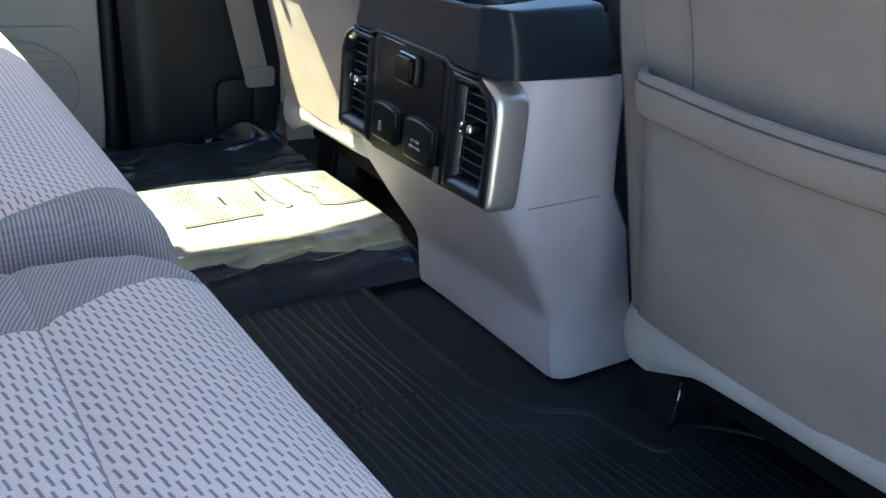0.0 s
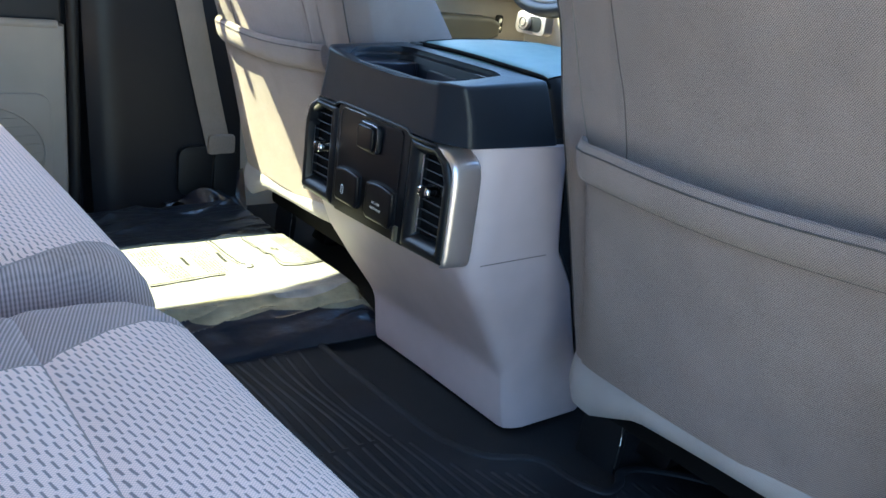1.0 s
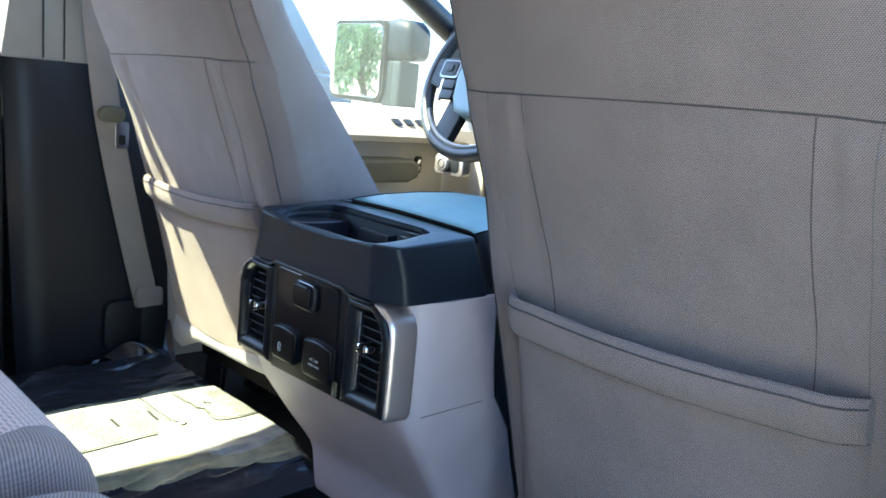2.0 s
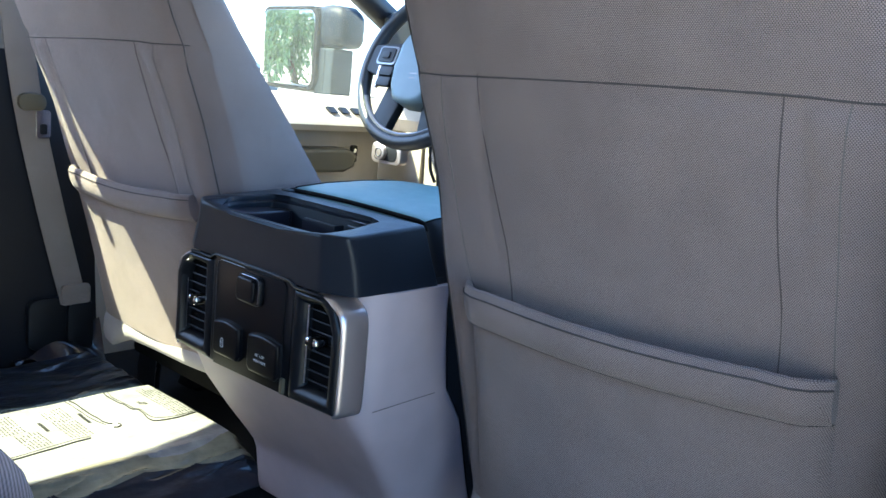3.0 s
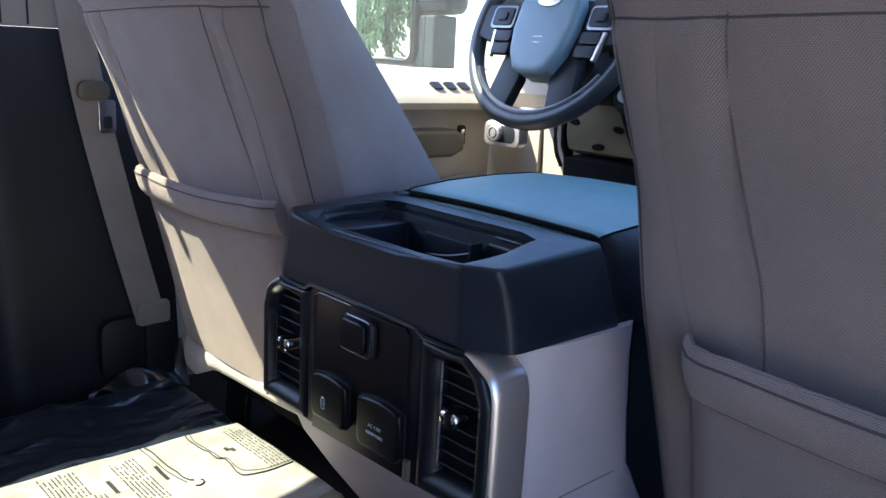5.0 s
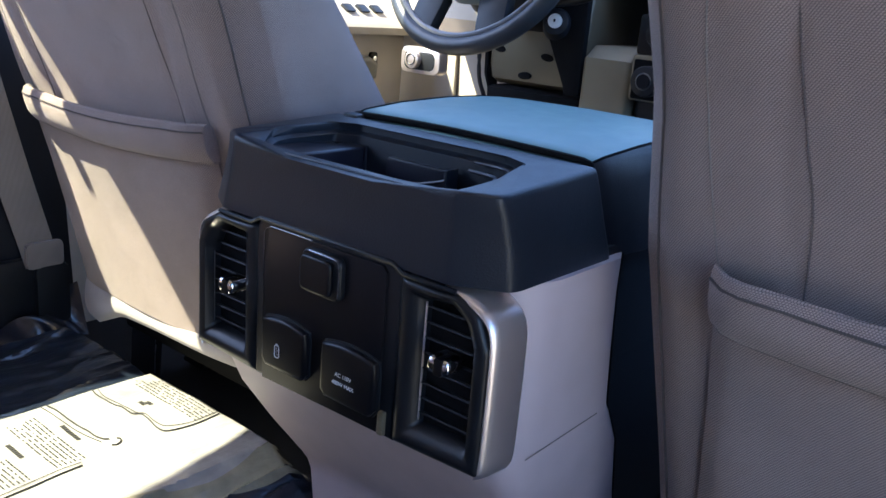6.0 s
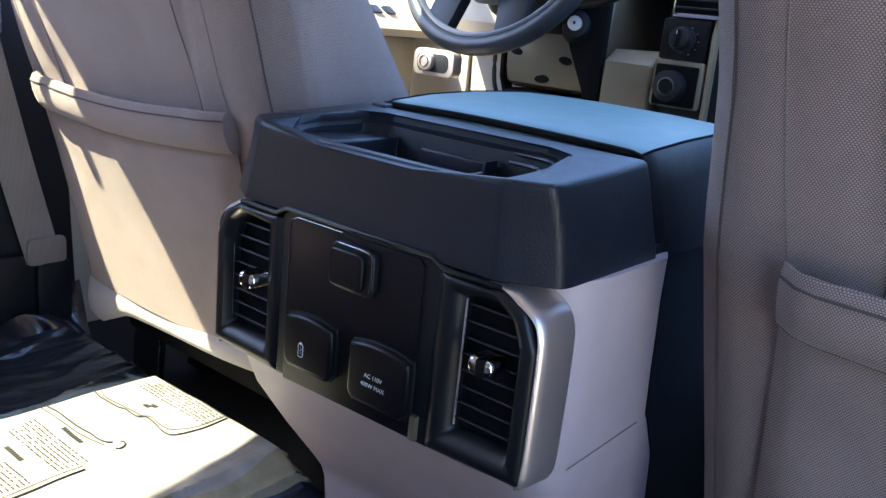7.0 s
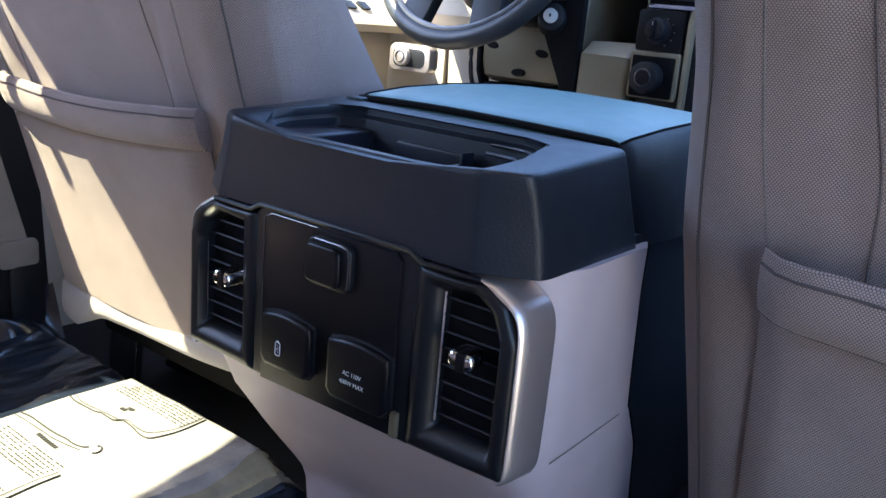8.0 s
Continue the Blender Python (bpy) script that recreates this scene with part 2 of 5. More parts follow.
def slab(poly, axis, a, b, r=0.003, seg=2, bm=None):
    """A polygon in the two other axes, extruded along axis from a to b, with rounded rims."""
    bm = bm or bmesh.new()

    def place(p, h):
        return {"x": (h, p[0], p[1]), "y": (p[0], h, p[1]), "z": (p[0], p[1], h)}[axis]
    lo = [bm.verts.new(place(p, a)) for p in poly]
    hi = [bm.verts.new(place(p, b)) for p in poly]
    n = len(poly)
    made = [bm.faces.new(lo), bm.faces.new(hi[::-1])]
    for i in range(n):
        made.append(bm.faces.new((lo[i], hi[i], hi[(i + 1) % n], lo[(i + 1) % n])))
    if r > 0:
        bmesh.ops.recalc_face_normals(bm, faces=made)
        rim = [e for e in set(made[0].edges) | set(made[1].edges)]
        bmesh.ops.bevel(bm, geom=rim, offset=r, segments=seg, affect='EDGES', profile=0.6)
    return bm


def loft(rings, closed=True, caps=True, bm=None):
    bm = bm or bmesh.new()
    rows = [[bm.verts.new(p) for p in ring] for ring in rings]
    n = len(rows[0])
    for a, b in zip(rows, rows[1:]):
        for i in range(n if closed else n - 1):
            j = (i + 1) % n
            bm.faces.new((a[i], a[j], b[j], b[i]))
    if caps and closed:
        bm.faces.new(rows[0])
        bm.faces.new(rows[-1][::-1])
    return bm


def tube(points, r, n=8, bm=None, flat=1.0):
    """A round cord along the points."""
    pts = [Vector(p) for p in points]
    rings = []
    for i, p in enumerate(pts):
        way = (pts[min(i + 1, len(pts) - 1)] - pts[max(i - 1, 0)]).normalized()
        side = way.cross(Vector((0, 0, 1)))
        if side.length < 0.1:
            side = way.cross(Vector((0, 1, 0)))
        side.normalize()
        up = side.cross(way)
        rings.append([p + side * (r * math.cos(2 * math.pi * k / n)) + up * (r * flat * math.sin(2 * math.pi * k / n)) for k in range(n)])
    return loft(rings, bm=bm)


def smooth_line(points, n=24):
    """Catmull-Rom through the points."""
    p = [Vector(q) for q in points]
    p = [p[0] * 2 - p[1]] + p + [p[-1] * 2 - p[-2]]
    out = []
    spans = len(p) - 3
    for i in range(n + 1):
        s = min(i / n * spans, spans - 1e-6)
        k = int(s)
        t = s - k
        a, b, c, d = p[k:k + 4]
        out.append(0.5 * ((2 * b) + (c - a) * t + (2 * a - 5 * b + 4 * c - d) * t * t + (3 * b - 3 * c + d - a) * t ** 3))
    return out


def along(x, table):
    """Smooth reading of a table of (x, value)."""
    xs = [a for a, _ in table]
    if x <= xs[0]:
        return table[0][1]
    for (x0, v0), (x1, v1) in zip(table, table[1:]):
        if x <= x1:
            return v0 + (v1 - v0) * (x - x0) / (x1 - x0)
    return table[-1][1]


def rounded(w, h, r, n=5, cx=0.0, cy=0.0):
    """A rounded rectangle outline, w by h."""
    out = []
    for sx, sy, a0 in ((1, 1, 0), (-1, 1, 90), (-1, -1, 180), (1, -1, 270)):
        for k in range(n + 1):
            a = radians(a0 + 90 * k / n)
            out.append((cx + sx * (w / 2 - r) + r * math.cos(a), cy + sy * (h / 2 - r) + r * math.sin(a)))
    return out


def disc(centre, way, r, depth, n=28, bm=None, r2=None, bevel=0.0):
    """A short round stub from centre along way."""
    way = Vector(way).normalized()
    q = Vector((0, 0, 1)).rotation_difference(way).to_matrix()
    c = Vector(centre)
    r2 = r if r2 is None else r2
    prof = [(r, 0.0), (r2, depth)] if not bevel else [(r, 0.0), (r2, depth - bevel), (r2 - bevel * 0.3, depth - bevel * 0.3), (r2 - bevel, depth)]
    rings = [[c + q @ Vector((a * math.cos(2 * math.pi * k / n), a * math.sin(2 * math.pi * k / n), h)) for k in range(n)] for a, h in prof]
    return loft(rings, bm=bm)


# ---- the cab ----
def structure(name, bm, material, label, category):
    return tagged(part(name, bm, material, None), label, category, kind="structure")


structure("ground", box(-60, 60, -60, 60, -0.95, -0.85, 0), plastic("concrete", (0.44, 0.40, 0.34), 0.9, 60.0), "pale sunlit concrete ground round the truck", "ground")
structure("floor", box(-1.2, 1.3, -0.74, 0.90, -0.06, -0.012, 0.004), M_CARPET, "black carpeted cab floor", "floor")
structure("ceiling", box(-1.2, 0.54, -0.72, 0.72, 1.24, 1.30, 0.02), M_TAN, "pale cloth headliner of the cab", "ceiling")
# rear wall; its unseen window is closed with an opaque pane to cut light
structure("wall_rear", box(-1.26, -1.2, -0.78, 0.78, -0.2, 0.72, 0.01), M_PILLAR, "dark rear wall of the cab", "wall")
structure("rear_window_block", box(-1.24, -1.22, -0.78, 0.78, 0.721, 1.08, 0.003), plastic("opaque_pane", (0.02, 0.022, 0.022), 0.06, 40.0, 0.0), "opaque dark pane that blocks the unseen rear window", "window")
structure("trim", slab([(-0.78, 1.08), (0.78, 1.08), (0.72, 1.30), (-0.72, 1.30)], "x", -1.26, -1.2), M_TAN, "pale header over the rear window", "trim")
# right side: the rear door is open, the front one closed
structure("wall_right", box(0.172, 1.2, -0.80, -0.74, -0.2, 0.57, 0.01), M_DOOR, "grey inner side of the closed front door", "wall")
structure("pillar_right", slab([(-0.105, -0.1), (0.17, -0.1), (0.16, 0.62), (0.05, 0.80), (0.02, 1.25), (-0.10, 1.25), (-0.07, 0.80), (-0.115, 0.62)], "y", -0.83, -0.757, 0.012, 3), M_PILLAR, "dark centre pillar of the cab", "pillar")
# Brought forward beyond the true door opening to block light from the rear right.
structure("pillar_rear_right", slab([(-1.2, -0.1), (-0.70, -0.1), (-0.675, 0.6), (-0.63, 1.25), (-1.2, 1.25)], "y", -0.80, -0.745), M_PILLAR, "dark rear pillar of the cab, widened to block light", "pillar")
structure("roof_rail_right", box(-1.2, 0.58, -0.80, -0.72, 1.16, 1.26, 0.01), M_TAN, "pale roof rail over the door opening", "trim")
structure("sill_right", box(-1.2, 0.1, -0.82, -0.741, -0.2, -0.01, 0.01), M_PILLAR, "dark door sill", "trim")
# left side above the doors
structure("roof_rail_left", slab([(-1.2, 1.10), (-0.62, 1.13), (-0.33, 1.04), (-0.12, 0.93), (0.12, 0.97), (0.56, 1.05), (0.58, 1.27), (-1.2, 1.27)], "y", 0.72, 0.78), M_TAN, "pale roof rail over the side windows", "trim")
structure("wall_left", box(-1.2, 0.2, 0.832, 0.90, -0.2, 0.57, 0.01), M_PILLAR, "dark outer side of the cab", "wall")
structure("pillar_rear_left", slab([(-1.2, -0.1), (-1.0, -0.1), (-0.98, 0.57), (-0.87, 0.58), (-0.76, 1.12), (-1.2, 1.12)], "y", 0.74, 0.80), M_TAN, "pale rear pillar of the cab", "pillar")
for side in (-1, 1):
    structure("pillar_front", tube([(0.28, 0.735 * side, 1.10), (0.80, 0.77 * side, 0.84), (1.18, 0.785 * side, 0.65)], 0.032, 10), M_PILLAR, "dark windscreen pillar", "pillar")
structure("wall_front", box(1.2, 1.26, -0.8, 0.8, -0.2, 0.62, 0.01), M_PILLAR, "dark bulkhead under the windscreen", "wall")
structure("footwell_side", slab([(1.045, -0.05), (1.2, -0.05), (1.2, 0.6), (1.045, 0.6)], "y", 0.72, 0.90), M_TAN, "pale kick panel beside the pedals", "trim")


# ---- left rear door ----
def rear_door():
    d = thing("door_1", (-0.5, 0.77, 0.0), "closed grey rear door with a speaker panel and dark armrest band", "door", kind="structure")
    part("lower_panel", slab([(-0.98, -0.03), (-0.152, -0.03), (-0.145, 0.1), (-0.148, 0.382), (-0.98, 0.382)], "y", 0.765, 0.83, 0.008, 3), M_DOOR, d)
    part("armrest_band", slab([(-0.98, 0.386), (-0.150, 0.386), (-0.152, 0.468), (-0.98, 0.468)], "y", 0.775, 0.83, 0.006, 3), M_PILLAR, d, "dark armrest band")
    part("pull_ledge", tube([(-0.98, 0.772, 0.382), (-0.6, 0.77, 0.382), (-0.16, 0.77, 0.382)], 0.008, 10), M_DOOR, d)
    part("upper_panel", slab([(-0.98, 0.472), (-0.152, 0.472), (-0.16, 0.575), (-0.98, 0.575)], "y", 0.757, 0.83, 0.010, 3), M_DOOR, d)
    grille = slab([(p[0], p[1]) for p in rounded(0.26, 0.21, 0.025, 5, -0.305, 0.158)], "y", 0.758, 0.79, 0.004, 2)
    g = part("speaker_panel", grille, M_DOOR, d, "raised speaker panel")
    part("speaker_rim", tube([(-0.305 + 0.118 * math.cos(a), 0.757, 0.158 + 0.088 * math.sin(a)) for a in [2 * math.pi * k / 40 for k in range(41)]], 0.002, 6), M_DOOR, g)
    bm = bmesh.new()
    for k in range(11):
        z = 0.078 + k * 0.016
        half = 0.112 * math.sqrt(max(0.0, 1 - ((z - 0.158) / 0.086) ** 2))
        if half > 0.02:
            tube([(-0.305 - half, 0.7575, z), (-0.305 + half, 0.7575, z)], 0.0012, 5, bm)
    part("speaker_ribs", bm, M_DOOR, g)
    part("weatherstrip", tube([(-0.139, 0.775, -0.02), (-0.132, 0.775, 0.1), (-0.134, 0.772, 0.4), (-0.14, 0.768, 0.62)], 0.011, 10), M_BLACK, d, "black rubber seal")


rear_door()


# ---- centre pillar, left, with its belt ----
def pillar_left():
    p = thing("pillar_left", (0.0, 0.77, 0.0), "centre pillar with dark lower trim and pale upper trim", "pillar", kind="structure")
    prof = [(-0.116, 0.772), (-0.098, 0.760), (-0.075, 0.752), (-0.055, 0.757), (0.02, 0.764), (0.10, 0.768), (0.185, 0.772), (0.19, 0.83), (-0.118, 0.831)]
    bm = loft([[(x + s, y + t, z) for x, y in prof] for z, s, t in ((-0.03, 0.02, 0.0), (0.1, 0.012, 0.0), (0.35, 0.0, 0.0), (0.6, -0.012, 0.0), (0.612, -0.012, 0.004))])
    prof2 = [(max(-0.050, min(x, 0.075)), y) for x, y in prof]
    part("lower_trim", bm, M_PILLAR, p, "dark lower pillar trim")
    bm = loft([[((x * 0.9 if x > -0.02 else x * 0.9 * w) + s, y + t, z) for x, y in prof2] for z, s, t, w in ((0.6125, -0.02, 0.004, 2.5), (0.72, -0.02, 0.0, 2.2), (0.82, -0.021, -0.011, 1.0), (1.0, -0.03, -0.03, 1.0), (1.24, -0.05, -0.05, 1.0))])
    part("upper_trim", bm, M_DOOR, p, "pale upper pillar trim")
    for x in (-0.062, -0.026):
        part("trim_joint", tube([(x, 0.7595, 0.616), (x - 0.002, 0.7575, 0.72), (x - 0.006, 0.745, 0.82), (x - 0.012, 0.726, 1.0)], 0.0016, 6), M_BLACK, p)
    # Unseen piece, outlined to cast the wedge shadow on the driver's seat.
    part("shadow_caster", slab([(-0.160, 0.760), (-0.144, 0.820), (-0.108, 0.925), (-0.065, 0.995), (-0.04, 0.965), (-0.088, 0.840)], "y", 0.717, 0.739, 0.005), M_PILLAR, p, "unseen dark piece that casts the wedge shadow")
    part("floor_cover", slab(rounded(0.09, 0.1, 0.02, 4, 0.10, 0.11), "y", 0.748, 0.765, 0.006), M_BLACK, p, "dark moulded cover at the pillar's foot")


pillar_left()


def seat_belt():
    b = thing("seat_belt", (0.13, 0.75, 0.13), "grey front seat belt hanging from the centre pillar", "seat belt")
    line = smooth_line([(-0.01, 0.725, 0.95), (0.02, 0.742, 0.72), (0.05, 0.748, 0.52), (0.092, 0.748, 0.33), (0.138, 0.748, 0.15)], 30)
    rings = []
    for p in line:
        w = 0.024
        rings.append([(p.x - w, p.y, p.z - 0.004), (p.x + w, p.y - 0.003, p.z + 0.004), (p.x + w, p.y - 0.0045, p.z + 0.004), (p.x - w, p.y - 0.0015, p.z - 0.004)])
    part("webbing", loft(rings), M_BELT, b)
    part("latch_plate", slab(rounded(0.048, 0.030, 0.013, 5, 0.054, 0.525), "y", 0.733, 0.746, 0.004), M_KNEE, b, "grey latch plate cover")
    t = part("tongue", slab(rounded(0.026, 0.05, 0.006, 3, 0.074, 0.487), "y", 0.738, 0.743, 0.001), M_CHROME, b, "steel buckle tongue")
    part("tongue_slot", slab(rounded(0.012, 0.018, 0.003, 3, 0.074, 0.478), "y", 0.736, 0.7375, 0.0004), M_BLACK, t)
    part("sleeve", slab(rounded(0.056, 0.04, 0.008, 3, 0.14, 0.165), "y", 0.738, 0.748, 0.003), M_BELT, b)
    part("anchor", slab(rounded(0.05, 0.1, 0.012, 4, 0.15, 0.10), "y", 0.738, 0.752, 0.004), M_BLACK, b, "black belt anchor")


seat_belt()


# ---- left front door and what is beyond it ----
def front_door():
    d = thing("door_2", (0.6, 0.87, 0.0), "closed pale front door with armrest, switches and lower pocket", "door", kind="structure")
    part("lower_panel", slab([(0.09, -0.03), (1.03, -0.03), (1.04, 0.486), (0.09, 0.486)], "y", 0.865, 0.90, 0.01, 3), M_TAN, d)
    part("top_ledge", slab([(0.90, 0.567), (0.885, 0.573), (0.802, 0.524), (0.786, 0.503), (0.80, 0.488), (0.90, 0.488)], "x", 0.09, 1.035, 0.006, 3), M_TAN, d)
    part("armrest", slab([(0.40, 0.385), (0.85, 0.385), (0.885, 0.40), (0.888, 0.432), (0.86, 0.445), (0.40, 0.445)], "y", 0.795, 0.864, 0.012, 3), M_KNEE, d, "dark grey door armrest")
    for k in range(3):
        part("switch", slab([(0.812, 0.530), (0.806, 0.533), (0.826, 0.546), (0.832, 0.541)], "x", 0.80 + k * 0.04, 0.825 + k * 0.04, 0.002), M_BLACK, d, "black window switch")
    s = part("lock_plate", slab(rounded(0.022, 0.045, 0.006, 3, 0.935, 0.425), "y", 0.858, 0.866, 0.002), M_BLACK, d, "black switch plate")
    for k in range(2):
        part("button", slab(rounded(0.012, 0.012, 0.003, 3, 0.935, 0.413 + 0.02 * k), "y", 0.855, 0.859, 0.001), M_CHROME, s)
    part("pocket_rim", tube([(0.45, 0.852, 0.30), (0.7, 0.848, 0.31), (1.0, 0.852, 0.33)], 0.010, 10), M_DOOR, d)


front_door()


def hazy_glass():
    """Clear pane; its added veil glows where the sun falls, as glare haze."""
    m = bpy.data.materials.new("hazy_glass")
    m.use_nodes = True
    t = m.node_tree
    clear, veil, mix = t.nodes.new("ShaderNodeBsdfTransparent"), t.nodes.new("ShaderNodeBsdfTranslucent"), t.nodes.new("ShaderNodeMixShader")
    veil.inputs["Color"].default_value = (0.85, 0.87, 0.82, 1)
    grain, fac = t.nodes.new("ShaderNodeTexNoise"), t.nodes.new("ShaderNodeMapRange")
    grain.inputs["Scale"].default_value = 5.0
    fac.inputs[3].default_value, fac.inputs[4].default_value = 0.015, 0.035
    t.links.new(grain.outputs["Fac"], fac.inputs[0])
    t.links.new(fac.outputs[0], mix.inputs[0])
    t.links.new(clear.outputs[0], mix.inputs[1])
    t.links.new(veil.outputs[0], mix.inputs[2])
    t.links.new(mix.outputs[0], t.nodes["Material Output"].inputs[0])
    return m


pane = structure("window_1", slab([(0.20, 0.576), (1.10, 0.576), (1.10, 0.69), (0.42, 1.03), (0.20, 1.03)], "y", 0.880, 0.884, 0.0), hazy_glass(), "clear glass of the driver's window with added glare haze", "window")
pane.visible_shadow = False


M_MIRRORBOX = plastic("mirror_housing_plastic", (0.022, 0.028, 0.030), 0.6, 300.0, 0.1, 0.25)
M_MIRRORCAP = plastic("mirror_cap_plastic", (0.006, 0.009, 0.014), 0.5, 300.0, 0.1, 0.2)


def door_mirror():
    m = thing("door_mirror", (1.0, 1.03, 0.55), "large black door mirror outside the driver's window", "mirror")
    turn = pose(1.0, 1.236, 0.688, 0, 0, -8)

    def put(bm):
        bmesh.ops.transform(bm, matrix=turn, verts=bm.verts)
        return bm
    rim = put(slab(rounded(0.318, 0.235, 0.04, 6), "x", -0.012, 0.012, 0.005))
    part("housing", put(slab(rounded(0.328, 0.245, 0.05, 6), "x", 0.014, 0.085, 0.03, 4)), M_BLACK, m)
    part("frame", rim, M_VOID, m, "matt black mirror frame")
    part("mirror_glass", put(slab(rounded(0.294, 0.212, 0.032, 6), "x", -0.0145, -0.0125, 0.0005)), M_MIRROR, m, "mirror glass")
    part("arm_housing", loft([[(1.015 + w * a, y, zc + h * b) for a, b in rounded(2, 2, 0.6, 5)] for y, zc, h, w in ((1.094, 0.752, 0.056, 0.035), (1.06, 0.754, 0.058, 0.045), (1.01, 0.752, 0.056, 0.046), (0.990, 0.747, 0.049, 0.042), (0.980, 0.742, 0.036, 0.032), (0.977, 0.739, 0.018, 0.018))]), M_MIRRORCAP, m, "black glossy upper cap of the mirror arm")
    part("arm_block", box(0.978, 1.05, 1.055, 1.094, 0.560, 0.694, 0.008, 3), M_MIRRORBOX, m, "grey lower block of the mirror arm")
    part("arm_block", box(0.974, 1.05, 1.016, 1.0535, 0.556, 0.694, 0.008, 3), M_MIRRORBOX, m, "grey lower block of the mirror arm")
    part("arm_foot", slab([(1.10, 0.545), (1.10, 0.556), (0.99, 0.553), (0.93, 0.572), (0.885, 0.575), (0.885, 0.545)], "x", 0.985, 1.05, 0.004), M_MIRRORCAP, m)


door_mirror()


def leaf_material():
    n = Nodes("leaves", (0.12, 0.19, 0.07), 0.5)
    n.base(n.tone(n.noise(2.0), 0.5, 1.7))
    return n.m


def tree(x, y, h, seed):
    rnd = random.Random(seed)
    t = thing("tree", (x, y, -0.85), "leafy green tree beyond the parking area", "tree", "trees by the lot")
    part("trunk", tube(smooth_line([(x, y, -0.85), (x + 0.05, y, 0.1), (x - 0.05, y + 0.06, h * 0.5)], 8), 0.10, 8), plastic("bark", (0.12, 0.09, 0.06), 0.9, 60.0, 0.8), t)
    bm = bmesh.new()
    for _ in range(3600):
        a, b = rnd.uniform(0, 2 * math.pi), rnd.uniform(-1, 1)
        r = (rnd.random() ** 0.4) * (1 + 0.25 * math.sin(3 * a + seed))
        c = Vector((x + r * 1.2 * math.cos(a) * math.sqrt(1 - b * b), y + r * 1.2 * math.sin(a) * math.sqrt(1 - b * b), h * 0.42 + r * b * h * 0.52))
        q = Euler((rnd.uniform(0, 6), rnd.uniform(0, 6), rnd.uniform(0, 6))).to_matrix()
        s = rnd.uniform(0.06, 0.13)
        vs = [bm.verts.new(c + q @ Vector(p) * s) for p in ((-1, 0, 0), (0, -0.5, 0.1), (1, 0, 0), (0, 0.5, 0.1))]
        bm.faces.new(vs)
    part("crown", bm, M_LEAF, t, smooth=False)


M_LEAF = leaf_material()
for k, (x, y, h) in enumerate(((-0.9, 6.4, 2.2), (-2.6, 7.2, 2.5), (-3.4, 9.0, 2.9), (-4.4, 6.4, 2.4), (-1.6, 9.4, 3.2), (-6.5, 8.5, 2.8))):
    tree(x, y, h, k)


def parked_car(px, py):
    """A tall car seen past the driver's seat; it is drawn with its nose along -y and then turned about."""
    x = y = 0.0
    c = thing("parked_car", (0, 0, -0.85), "tall blue van parked beyond the driver's window", "car")
    zg = -0.85
    rings = []
    for yy, w, top in ((-2.1, 0.62, 0.62), (-2.0, 0.78, 0.78), (-1.2, 0.88, 0.92), (0.0, 0.90, 0.95), (1.6, 0.88, 0.95), (2.05, 0.80, 0.90), (2.15, 0.66, 0.7)):
        half = [(w, 0.30), (w + 0.02, 0.55), (w, top - 0.08), (w - 0.12, top), (0.0, top + 0.02)]
        ring = [(x + a, y + yy, zg + b) for a, b in half] + [(x - a, y + yy, zg + b) for a, b in half[-2::-1]]
        rings.append(ring)
    part("body", loft(rings), M_CAR, c, "dark blue painted body")
    rings = []
    for yy, w, lo, hi in ((-1.25, 0.74, 0.92, 0.93), (-0.45, 0.66, 0.92, 1.40), (0.2, 0.65, 0.92, 1.46), (1.2, 0.62, 0.92, 1.40), (1.85, 0.68, 0.92, 0.94)):
        rings.append([(x + w, y + yy, zg + lo), (x + w * 0.86, y + yy, zg + hi), (x - w * 0.86, y + yy, zg + hi), (x - w, y + yy, zg + lo)])
    part("cabin", loft(rings), M_CAR, c)
    for sx in (-1, 1):
        part("side_window", slab([(-0.75, 0.96), (1.5, 0.96), (1.15, 1.16), (-0.6, 1.16)], "x", sx * 0.645, sx * 0.69, 0.004), M_GLOSSBLACK, c, "dark side window")
    part("roof", box(x - 0.56, x + 0.56, y - 0.40, y + 1.15, zg + 1.42, zg + 1.47, 0.02), M_CAR, c)
    for sx in (-1, 1):
        for yy in (-1.35, 1.35):
            w = part("wheel", disc((x + sx * 0.80, y + yy, zg + 0.32), (sx, 0, 0), 0.32, 0.14, 24, bevel=0.03), M_BLACK, c)
            part("rim", disc((x + sx * 0.941, y + yy, zg + 0.32), (sx, 0, 0), 0.2, 0.006, 20), M_SILVERDARK, w)
        part("headlamp", box(x + sx * 0.45 - 0.14, x + sx * 0.45 + 0.14, y - 2.10, y - 2.02, zg + 0.58, zg + 0.68, 0.02), M_CHROME, c)
    c.location, c.rotation_euler, c.scale = (px, py, -0.85), (0, 0, math.pi), (1.0, 1.0, 1.62)


M_CAR = plastic("blue_car_paint", (0.012, 0.03, 0.06), 0.35, 40.0, 0.0, 0.3)
parked_car(4.22, 8.6)


